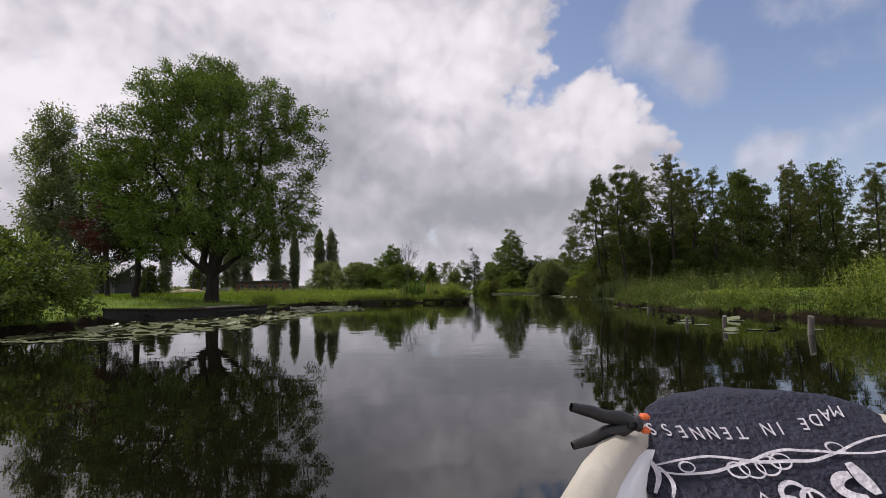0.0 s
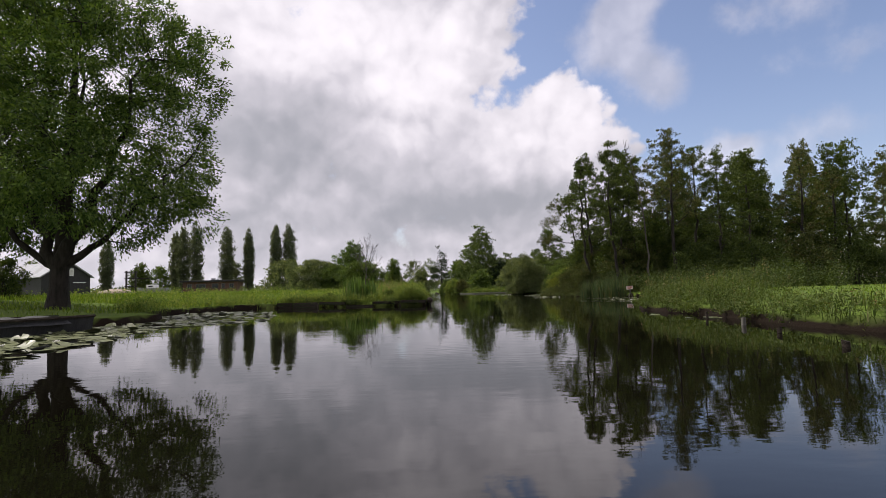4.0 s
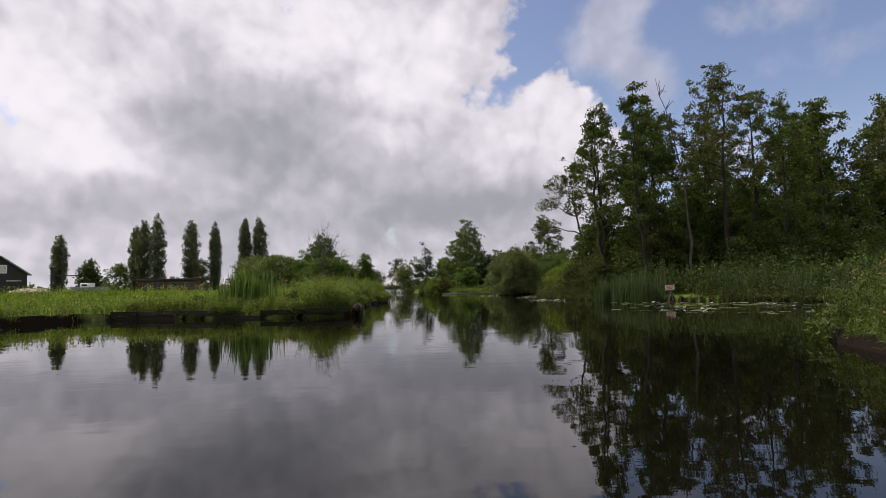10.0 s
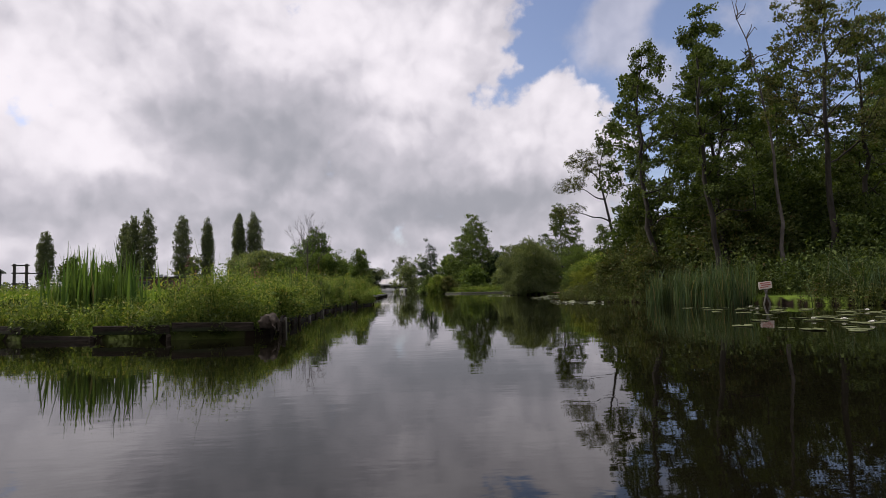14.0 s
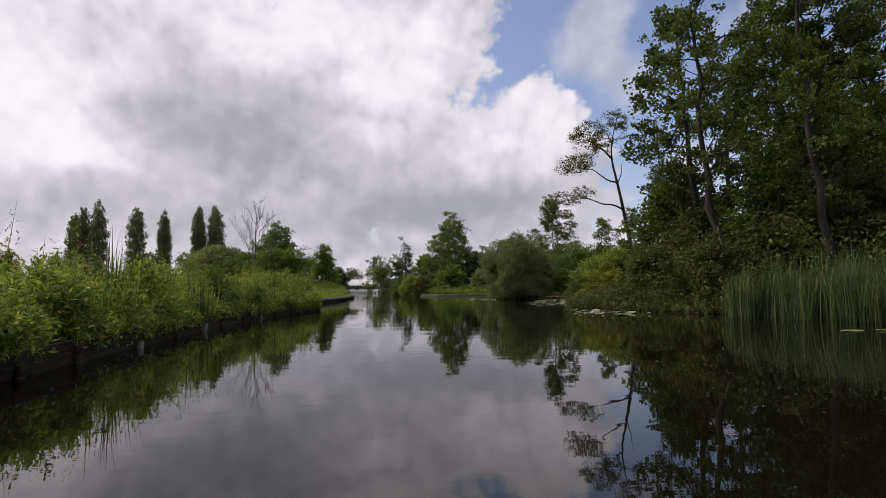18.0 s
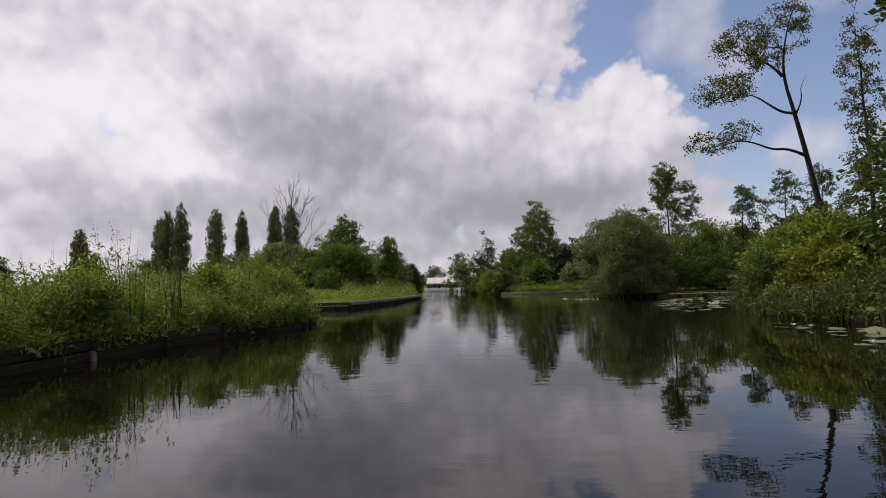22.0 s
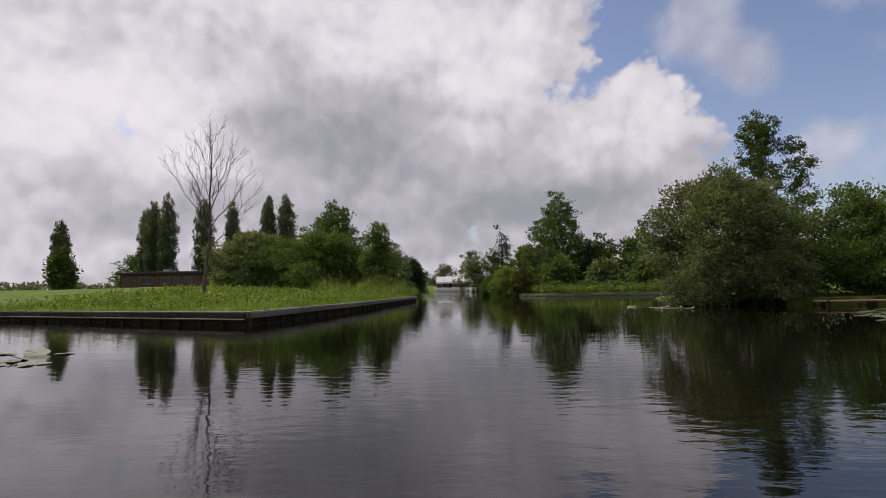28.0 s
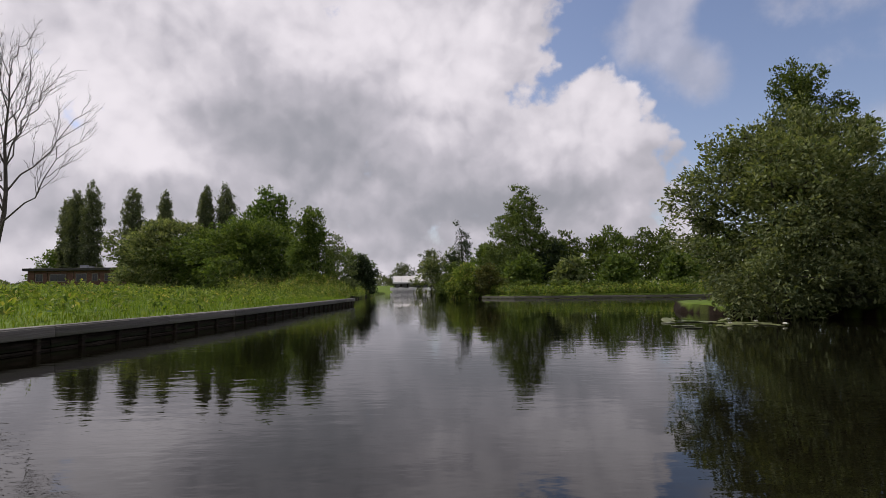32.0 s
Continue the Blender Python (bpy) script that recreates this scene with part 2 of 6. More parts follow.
WILLOW = leafy("willow leaves", (0.024, 0.064, 0.013), (0.112, 0.200, 0.040), through_light=0.28, patch=0.5)
ALDER = leafy("alder leaves", (0.025, 0.052, 0.012), (0.086, 0.136, 0.028), patch=0.4)
ALDER_OLIVE = leafy("olive alder leaves", (0.030, 0.050, 0.015), (0.098, 0.128, 0.038), patch=0.5, tint=(0.15, 0.11, 0.05))
SHRUB = leafy("willow shrub leaves", (0.034, 0.076, 0.018), (0.110, 0.178, 0.046), through_light=0.34, patch=0.6)
SHRUB_GREY = leafy("grey willow leaves", (0.046, 0.084, 0.038), (0.172, 0.236, 0.112), through_light=0.36, patch=0.6)
# Paler and greyer than near leaves: the haze of distance is put into the colour.
POPLAR_HAZE = leafy("poplar leaves paled by haze", (0.044, 0.072, 0.046), (0.122, 0.166, 0.098), through_light=0.36, patch=0.25)
CONE = leafy("swamp cypress leaves", (0.046, 0.090, 0.026), (0.120, 0.185, 0.056), patch=0.3)
CONIFER = leafy("conifer needles", (0.012, 0.028, 0.014), (0.035, 0.060, 0.028), patch=0.4)
RED_LEAF = leafy("copper red leaves", (0.024, 0.010, 0.012), (0.066, 0.024, 0.027), patch=0.6)
DARK_LEAF = leafy("dark shade-tree leaves", (0.012, 0.024, 0.010), (0.040, 0.064, 0.022), patch=0.6, through_light=0.16)
BIRCH = leafy("birch leaves", (0.052, 0.092, 0.046), (0.130, 0.190, 0.092), through_light=0.4, patch=0.5)
YELLOW = leafy("yellowing leaves", (0.080, 0.135, 0.022), (0.25, 0.325, 0.060), patch=0.9)
BRAMBLE = leafy("olive bramble and shaded thicket leaves", (0.024, 0.046, 0.013), (0.088, 0.124, 0.036), patch=0.9, tint=(0.12, 0.09, 0.04))
WEED = leafy("tall weed leaves", (0.034, 0.088, 0.018), (0.178, 0.272, 0.058), through_light=0.36, patch=0.9, tint=(0.32, 0.30, 0.10))
# Brambles and dark weeds; on the thickets this dark colour stands in for shade.
WEED_DARK = leafy("bramble and shaded thicket leaves", (0.020, 0.045, 0.011), (0.074, 0.118, 0.028), patch=0.8)
GRASS = leafy("meadow grass blades", (0.055, 0.125, 0.012), (0.150, 0.255, 0.028), shine=0.12, patch=0.35, tint=(0.22, 0.25, 0.07))
REED = leafy("reed blades", (0.024, 0.058, 0.024), (0.070, 0.118, 0.046), patch=0.7, tint=(0.17, 0.14, 0.07))
IRIS = leafy("iris blades", (0.034, 0.086, 0.020), (0.105, 0.195, 0.045), patch=0.7, tint=(0.19, 0.18, 0.07))
WEED_DULL = leafy("olive bank weeds", (0.030, 0.064, 0.013), (0.088, 0.140, 0.030), patch=0.8, tint=(0.14, 0.14, 0.06))
PINK = leafy("loosestrife flowers", (0.22, 0.04, 0.16), (0.42, 0.12, 0.34), patch=2.0)
SEED = leafy("dry seed heads", (0.13, 0.12, 0.055), (0.25, 0.22, 0.11), patch=2.0)
LILY = leafy("lily pads", (0.044, 0.080, 0.032), (0.12, 0.16, 0.070), shine=0.62, through_light=0.05, patch=0.6, tint=(0.28, 0.26, 0.10))
LILY.node_tree.nodes["Principled BSDF"].inputs["Specular IOR Level"].default_value = 0.6
PETAL = surface("white lily petals", (0.72, 0.70, 0.66), (0.85, 0.84, 0.80), 30, 0.5, 0.05)
BARK = surface("alder bark", (0.012, 0.010, 0.008), (0.042, 0.035, 0.029), 9, 0.95, 0.8, 40, stretch=(1, 1, 0.25))
BARK_TWIG = surface("grey-brown bare twigs", (0.045, 0.038, 0.034), (0.12, 0.105, 0.095), 9, 0.9, 0.5, 40, stretch=(1, 1, 0.3))
BARK_PALE = surface("rotten grey-brown wood", (0.020, 0.015, 0.011), (0.085, 0.066, 0.050), 9, 0.9, 0.6, 40, stretch=(1, 1, 0.3))
def turf_mat():
    """Grass and soil; bare dark peat wherever the ground is steep."""
    m = surface("meadow soil and turf", (0.055, 0.090, 0.014), (0.135, 0.20, 0.028), 1.4, 0.95, 0.8, 14, third=(0.085, 0.12, 0.028))
    n, l = m.node_tree.nodes, m.node_tree.links
    b = n["Principled BSDF"]
    b.inputs["Specular IOR Level"].default_value = 0.1
    src = b.inputs["Base Color"].links[0].from_socket
    g = n.new("ShaderNodeNewGeometry")
    sp = n.new("ShaderNodeSeparateXYZ")
    l.new(g.outputs["Normal"], sp.inputs[0])
    mr = n.new("ShaderNodeMapRange")
    mr.inputs[1].default_value, mr.inputs[2].default_value = 0.72, 0.93
    l.new(sp.outputs["Z"], mr.inputs[0])
    mx = n.new("ShaderNodeMix")
    mx.data_type = "RGBA"
    l.new(mr.outputs[0], mx.inputs[0])
    mx.inputs[6].default_value = (0.012, 0.008, 0.005, 1)
    l.new(src, mx.inputs[7])
    l.new(mx.outputs[2], b.inputs["Base Color"])
    return m


TURF = turf_mat()
WOOD_DARK = surface("dark wet timber", (0.013, 0.011, 0.009), (0.058, 0.047, 0.037), 5, 0.95, 0.7, 30, spec=0.12, stretch=(1, 1, 6), third=(0.028, 0.040, 0.018), rand=0.25)
WOOD_GREY = surface("weathered grey timber", (0.075, 0.070, 0.062), (0.19, 0.18, 0.165), 4, 0.8, 0.6, 30, stretch=(0.6, 0.6, 6), third=(0.10, 0.105, 0.07), rand=0.2)
WOOD_POST = surface("weathered grey stakes", (0.075, 0.070, 0.062), (0.20, 0.19, 0.172), 5, 0.8, 0.6, 30, stretch=(5, 5, 0.5), third=(0.10, 0.105, 0.07), rand=0.2)
WOOD_RED = surface("reddish boards", (0.17, 0.085, 0.055), (0.30, 0.17, 0.12), 4, 0.8, 0.4, 25, stretch=(0.5, 3, 3), rand=0.2)


def water_mat():
    m, n, l, b = mat_base("canal water")
    b.inputs["Base Color"].default_value = (0.004, 0.0035, 0.002, 1)
    b.inputs["Roughness"].default_value, b.inputs["IOR"].default_value = 0.015, 1.34
    co = n.new("ShaderNodeTexCoord")
    hs = []
    for scale, dist, stretch in ((0.55, 0.006, (1, 1.6, 1)), (3.2, 0.0036, (1, 2.0, 1))):
        mp = n.new("ShaderNodeMapping")
        mp.inputs["Scale"].default_value = stretch
        l.new(co.outputs["Object"], mp.inputs[0])
        t = n.new("ShaderNodeTexNoise")
        t.inputs["Scale"].default_value, t.inputs["Detail"].default_value = scale, 3
        l.new(mp.outputs[0], t.inputs["Vector"])
        hs.append((t.outputs["Fac"], dist))
    # rougher in drifting patches of light wind
    p = n.new("ShaderNodeTexNoise")
    p.inputs["Scale"].default_value, p.inputs["Detail"].default_value = 0.09, 2
    l.new(co.outputs["Object"], p.inputs["Vector"])
    pr = n.new("ShaderNodeMapRange")
    pr.inputs[1].default_value, pr.inputs[2].default_value, pr.inputs[3].default_value, pr.inputs[4].default_value = 0.42, 0.66, 0.15, 1.0
    l.new(p.outputs["Fac"], pr.inputs[0])
    # the open reach beyond the narrows has more wind
    sx = n.new("ShaderNodeSeparateXYZ")
    l.new(co.outputs["Object"], sx.inputs[0])
    reach = n.new("ShaderNodeMapRange")
    reach.inputs[1].default_value, reach.inputs[2].default_value, reach.inputs[3].default_value, reach.inputs[4].default_value = 44.0, 66.0, 0.45, 1.15
    l.new(sx.outputs["Y"], reach.inputs[0])
    wind = n.new("ShaderNodeMath")
    wind.operation = "MULTIPLY"
    l.new(pr.outputs[0], wind.inputs[0])
    l.new(reach.outputs[0], wind.inputs[1])
    prev = None
    for k, (h, dist) in enumerate(hs):
        bp = n.new("ShaderNodeBump")
        bp.inputs["Distance"].default_value = dist
        bp.inputs["Strength"].default_value = 0.6
        if k == 1:
            l.new(wind.outputs[0], bp.inputs["Strength"])
        l.new(h, bp.inputs["Height"])
        if prev:
            l.new(prev, bp.inputs["Normal"])
        prev = bp.outputs[0]
    l.new(prev, b.inputs["Normal"])
    return m


WATER = water_mat()


# ---- mesh helpers ----
def mesh_of(name, verts, faces, mat, smooth=False):
    """A mesh from arrays: verts n x 3, faces m x 3 or m x 4."""
    verts, faces = np.asarray(verts, np.float32), np.asarray(faces, np.int32)
    me = bpy.data.meshes.new(name)
    k = faces.shape[1]
    me.vertices.add(len(verts))
    me.vertices.foreach_set("co", verts.ravel())
    me.loops.add(faces.size)
    me.loops.foreach_set("vertex_index", faces.ravel())
    me.polygons.add(len(faces))
    me.polygons.foreach_set("loop_start", np.arange(0, faces.size, k, dtype=np.int32))
    me.polygons.foreach_set("use_smooth", np.full(len(faces), smooth))
    me.update(calc_edges=True)
    me.materials.append(mat)
    return me


def part_np(name, verts, faces, mat, parent=None, label="", smooth=False):
    ob = new(name, mesh_of(name, verts, faces, mat, smooth))
    if parent:
        ob.parent = parent
    if label:
        tagged(ob, label)
    return ob


def part(name, bm, mat, parent=None, label="", smooth=False):
    me = bpy.data.meshes.new(name)
    bm.to_mesh(me)
    bm.free()
    me.materials.append(mat)
    if smooth:
        me.polygons.foreach_set("use_smooth", np.full(len(me.polygons), True))
    ob = new(name, me)
    if parent:
        ob.parent = parent
    if label:
        tagged(ob, label)
    return ob


def thing(name, label, category, at=(0, 0, 0), turn=0.0, group="", kind=""):
    ob = new(name)
    ob.empty_display_size = 0.2
    ob.matrix_basis = pose(*at, 0, 0, turn)
    return tagged(ob, label, category, group, kind)


def box(bm, lo, hi, bevel=0.0, m=None):
    """An axis-aligned block in bm, its edges eased by bevel."""
    r = bmesh.ops.create_cube(bm, size=1.0)
    vs = r["verts"]
    for v in vs:
        v.co = Vector([lo[i] + (v.co[i] + 0.5) * (hi[i] - lo[i]) for i in range(3)])
    if bevel:
        es = list({e for v in vs for e in v.link_edges})
        g = bmesh.ops.bevel(bm, geom=es, offset=bevel, segments=1, affect="EDGES", profile=0.5)
        vs = list({v for f in g["faces"] for v in f.verts} | {v for v in vs if v.is_valid})
    if m is not None:
        bmesh.ops.transform(bm, matrix=m, verts=vs)
    return vs


def tube(points, radii, sides=6):
    """A tapered limb through the points: arrays of verts and quads."""
    p = np.asarray(points, float)
    d = np.gradient(p, axis=0)
    d /= np.linalg.norm(d, axis=1)[:, None] + 1e-9
    ref = np.array([0.31, 0.95, 0.05]) if abs(d[0][2]) > 0.5 else np.array([0, 0, 1.0])
    a = np.cross(d, ref)
    a /= np.linalg.norm(a, axis=1)[:, None] + 1e-9
    b = np.cross(d, a)
    ang = np.arange(sides) * 2 * np.pi / sides
    r = np.asarray(radii, float)[:, None, None]
    ring = p[:, None] + r * (a[:, None] * np.cos(ang)[None, :, None] + b[:, None] * np.sin(ang)[None, :, None])
    n = len(p)
    i, j = np.meshgrid(np.arange(n - 1), np.arange(sides), indexing="ij")
    k = (j + 1) % sides
    q = np.stack([i * sides + j, i * sides + k, (i + 1) * sides + k, (i + 1) * sides + j], -1).reshape(-1, 4)
    return ring.reshape(-1, 3), q


class Gather:
    """Collects pieces of geometry into one array mesh."""

    def __init__(self):
        self.v, self.f, self.n = [], [], 0

    def add(self, v, f):
        self.v.append(v)
        self.f.append(f + self.n)
        self.n += len(v)

    def out(self):
        return np.concatenate(self.v), np.concatenate(self.f)


def unit(a):
    return a / (np.linalg.norm(a, axis=-1, keepdims=True) + 1e-9)


def leaves(rng, c, size, aspect=0.55, lift=0.25, droop=0.0, out=None):
    """One folded leaf at every place in c: two triangles wide, four corners."""
    n = len(c)
    t = rng.normal(size=(n, 3))
    if out is not None:
        t += out * 1.2
    t[:, 2] -= droop
    t = unit(t)
    nrm = rng.normal(size=(n, 3))
    nrm[:, 2] += lift * 4
    s = unit(np.cross(t, nrm))
    up = np.cross(s, t)
    ln = (size * rng.uniform(0.65, 1.35, n))[:, None]
    w = ln * aspect * 0.5
    v = np.stack([c, c + t * ln * 0.5 + s * w + up * w * 0.35, c + t * ln, c + t * ln * 0.5 - s * w + up * w * 0.35], 1).reshape(-1, 3)
    f = np.arange(4 * n).reshape(n, 4)
    return v, f


def blades(rng, base, height, width, bend=0.35, heads=0.0):
    """Grass or reed blades as bent two-piece strips, one for each place in base."""
    n = len(base)
    a = rng.uniform(0, 2 * np.pi, n)
    d = np.stack([np.cos(a), np.sin(a), np.zeros(n)], 1)
    s = np.stack([-np.sin(a), np.cos(a), np.zeros(n)], 1)
    h = (height * rng.uniform(0.6, 1.25, n))[:, None]
    w = (width * rng.uniform(0.7, 1.3, n))[:, None]
    bd = (bend * rng.uniform(0.1, 1.3, n))[:, None]
    z = np.array([0, 0, 1.0])
    rows = []
    for k, (f, wf) in enumerate(((0, 0.9), (0.55, 1.0), (1.0, 0.10))):
        c = base + z * h * (f - 0.25 * bd * f * f) + d * h * bd * f * f
        rows += [c - s * w * wf * 0.5, c + s * w * wf * 0.5]
    v = np.stack(rows, 1).reshape(-1, 3)
    o = (np.arange(n) * 6)[:, None, None]
    f = (np.array([[0, 1, 3, 2], [2, 3, 5, 4]])[None] + o).reshape(-1, 4)
    return v, f


def curve_pts(a, b, sag=0.0, wiggle=0.0, n=5, rng=None):
    a, b = np.asarray(a, float), np.asarray(b, float)
    t = np.linspace(0, 1, n)[:, None]
    p = a + (b - a) * t
    p[:, 2] += sag * np.sin(np.pi * t[:, 0]) * np.linalg.norm(b - a)
    if wiggle and rng is not None:
        p[1:-1] += rng.normal(size=(n - 2, 3)) * wiggle * np.linalg.norm(b - a)
    return p


def skeleton_of(rng, lines, tips, lift=0.6, step=0.45):
    """Limbs that reach every tip from the given stem lines: each tip joins the nearest wood, inner tips first.
    Returns the tubes' points and radii; a limb is as thick as the tips that it feeds ask for."""
    pos, par, runs, own = [], [], [], []
    for pts, _ in lines:
        first = len(pos)
        for i, p in enumerate(pts):
            pos.append(np.asarray(p, float))
            par.append(len(pos) - 2 if i else -1)
        runs.append(list(range(first, len(pos))))
    stem = len(pos)
    cap = stem + len(tips) * 14
    P = np.zeros((cap, 3))
    P[:stem] = pos
    L = np.zeros(cap)
    n = stem
    near = np.min(np.linalg.norm(tips[:, None] - P[None, :stem], axis=2), axis=1)
    chains = []
    for t in np.argsort(near):
        q = tips[t]
        d = np.linalg.norm(P[:n] - q, axis=1)
        cost = d + 0.22 * L[:n] + lift * np.maximum(0, P[:n, 2] - q[2] + 0.35 * d)
        j = int(np.argmin(cost))
        k = int(np.clip(round(d[j] / step), 1, 12))
        f = np.linspace(0, 1, k + 1)[1:, None]
        line = P[j] + (q - P[j]) * f
        line[:, 2] += 0.10 * d[j] * np.sin(np.pi * f[:, 0])
        line[:-1] += rng.normal(size=(k - 1, 3)) * 0.05 * d[j] ** 0.7
        ids = list(range(n, n + k))
        P[n:n + k] = line
        L[n:n + k] = L[j] + d[j] * f[:, 0]
        par += [j] + ids[:-1]
        chains.append([j] + ids)
        n += k
    load = np.zeros(n)
    for c in chains:
        load[c[-1]] += 1
    for i in range(n - 1, stem - 1, -1):
        load[par[i]] += load[i]
    return P, chains, load


def tree(name, label, at, height, blobs, leaf_mat, trunk_r=0.16, lean=(0, 0), forks=None, clumps=220, clump_r=0.38, per=34, leaf=0.13, aspect=0.6,
         droop=0.0, bark=None, seed=1, twigs=0.5, category="tree", group="", base_dip=0.15, shell=0.35, trunk_top=0.9, gap=-0.12, stems=1, limbs=None, flat=0.85, bend=0.012):
    """A tree or shrub: tapered trunk, limbs that branch towards every clump, and a crown of single leaves.
    blobs: dx, dy, z, rx, ry, rz of each mass; clumps are shared out by volume. limbs: lines of points with a radius each, in place of a straight trunk."""
    rng = np.random.default_rng(seed)
    root = thing(name, label, category, at, group=group)
    bl = np.array(blobs, float)
    lines = []
    for pts, r in limbs or ():
        pts = np.array(pts, float)
        for _ in range(2):
            a, b = pts[:-1] * 0.75 + pts[1:] * 0.25, pts[:-1] * 0.25 + pts[1:] * 0.75
            pts = np.concatenate([pts[:1], np.stack([a, b], 1).reshape(-1, 3)[1:-1], pts[-1:]])
        lines.append((pts, r))
    for s in range(0 if limbs else stems):
        off = rng.normal(size=2) * (0.0 if stems == 1 else 0.28 * bl[:, 3].max())
        tl = np.array([lean[0] + off[0] * 1.4, lean[1] + off[1] * 1.4, height * trunk_top * (1 if stems == 1 else rng.uniform(0.6, 1.0))])
        tp = curve_pts((off[0] * 0.5, off[1] * 0.5, -base_dip), tl, 0, bend * 0.22, 15, rng)
        tp[:, :2] += np.sin(np.linspace(0, 3, 15))[:, None] * rng.normal(size=2) * height * bend
        lines.append((tp, trunk_r))
    for fx, fy, fz, fr in forks or ():
        lines.append((curve_pts(lines[0][0][2], (fx, fy, fz), -0.06, 0.02, 11, rng), fr))
    vol = np.cbrt(bl[:, 3] * bl[:, 4] * bl[:, 5]) ** 2.3
    share = np.maximum(3, (clumps * vol / vol.sum())).astype(int)
    cen = []
    for i, (dx, dy, z, rx, ry, rz) in enumerate(bl):
        k = share[i]
        d = unit(rng.normal(size=(k * 3, 3)))
        r = rng.uniform(shell, 1.0, k * 3)[:, None] ** 0.6
        p = d * r * np.array([rx, ry, rz]) + np.array([dx, dy, z])
        ok = np.array([noise.noise(Vector(q) * (1.1 / max(0.6, clump_r * 2.2)) + Vector((seed * 7.3, 0, 0))) for q in p]) > gap
        p = p[ok][:k]
        p = p[p[:, 2] > 0.05]
        if len(p):
            cen.append(p)
    cen = np.concatenate(cen)
    wood = Gather()
    tips = cen[rng.random(len(cen)) < min(1.0, twigs * 1.7)]
    P, chains, load = skeleton_of(rng, lines, tips)
    for pts, r in lines:
        rr = r * np.linspace(1.0, 0.13, len(pts))
        rr[0] *= 1.3
        wood.add(*tube(pts, rr, 8))
    tip_r = 0.006 if category == "tree" else 0.005
    for c in chains:
        rr = np.minimum(tip_r * (1 + load[c[1:]]) ** 0.47, trunk_r * 0.62)
        wood.add(*tube(P[c], np.concatenate([rr[:1], rr]), 5 if load[c[1]] > 3 else 3))
    sz = clump_r * rng.uniform(0.6, 1.35, len(cen))
    ball = unit(rng.normal(size=(len(cen) * per, 3))) * rng.uniform(0.05, 1.0, (len(cen) * per, 1)) ** 0.55
    cc = np.repeat(cen, per, 0) + ball * np.repeat(sz, per)[:, None] * np.array([1.35, 1.35, flat])
    if droop:
        cc[:, 2] -= np.abs(rng.normal(size=len(cc))) * droop * clump_r
    cc = cc[cc[:, 2] > 0.02]
    oo = unit(cc - np.array([lean[0] * 0.6, lean[1] * 0.6, height * 0.45]))
    part_np("trunk", *wood.out(), bark or BARK, root, smooth=True)
    part_np("crown", *leaves(rng, cc, leaf, aspect, 0.25, droop, oo), leaf_mat, root)
    return root


# ---- water, ground ----
def poly_dist(px, py, poly):
    """Signed distance to a closed outline: negative inside."""
    p = np.array(poly, float)
    q = np.roll(p, -1, 0)
    best = np.full(px.shape, 1e9)
    inside = np.zeros(px.shape, bool)
    for (ax, ay), (bx, by) in zip(p, q):
        ex, ey = bx - ax, by - ay
        t = np.clip(((px - ax) * ex + (py - ay) * ey) / (ex * ex + ey * ey + 1e-12), 0, 1)
        best = np.minimum(best, np.hypot(px - ax - t * ex, py - ay - t * ey))
        cross = ((ay > py) != (by > py)) & (px < ex * (py - ay) / (by - ay + 1e-12) + ax)
        inside ^= cross
    return np.where(inside, -best, best)


LEFT_BANK = [(-16, -60), (-13, -10), (-11.6, 6), (-10.6, 11), (-9.2, 14.4), (-10.6, 16.2), (-11.8, 18.2), (-11.0, 21), (-9.6, 24.6), (-8.0, 26.0), (-7.6, 28.4), (-9.2, 31), (-10.4, 35), (-9.4, 39.5), (-8, 42.2),
             (-6.3, 42.6), (-3, 41.0), (0, 40.2), (1.5, 40.2), (1.62, 41.2), (1.35, 42.6), (1.2, 45), (1.08, 48.5), (0.9, 52), (1.2, 57), (2.1, 61.2), (1.85, 63.4), (0, 64.8), (-4, 66.6), (-14, 70), (-40, 80), (-70, 90)]
QUAY = [(-70, 102.5), (-40, 91), (-10, 78.8), (0.66, 73.7), (1.3, 82.5), (1.5, 100)]
FAR_LEFT = [(0.9, 101.5), (-0.6, 112), (-1.6, 130), (-6, 190), (-16, 216), (-18, 262)]
FAR_RIGHT = [(22, 262), (14, 216), (8, 190), (6.5, 140), (7.2, 118), (9.2, 111), (11.5, 108.5), (24, 104.5), (30, 101), (27, 96), (18, 91), (14.4, 88), (13.4, 85.2), (13.8, 82.6), (16.4, 80.6), (24, 78.4), (26, 73),
             (20, 70), (16.2, 68), (13.9, 64.5), (13.0, 61.2), (12.9, 57.5), (13.8, 54), (15.2, 50.5), (16.4, 47.6), (18.6, 44), (19.5, 39.5), (17, 35.6), (13.5, 33), (10.4, 30.6), (8.7, 28.8), (8.0, 26.8), (7.9, 24.8),
             (8.1, 23), (7.7, 20.8), (7.4, 18.6), (7.5, 16.6), (8.0, 15), (8.3, 13.4), (8.2, 11), (8.2, 7), (8.6, 0), (10, -20), (13, -60)]
SHORE = LEFT_BANK + QUAY + FAR_LEFT + FAR_RIGHT


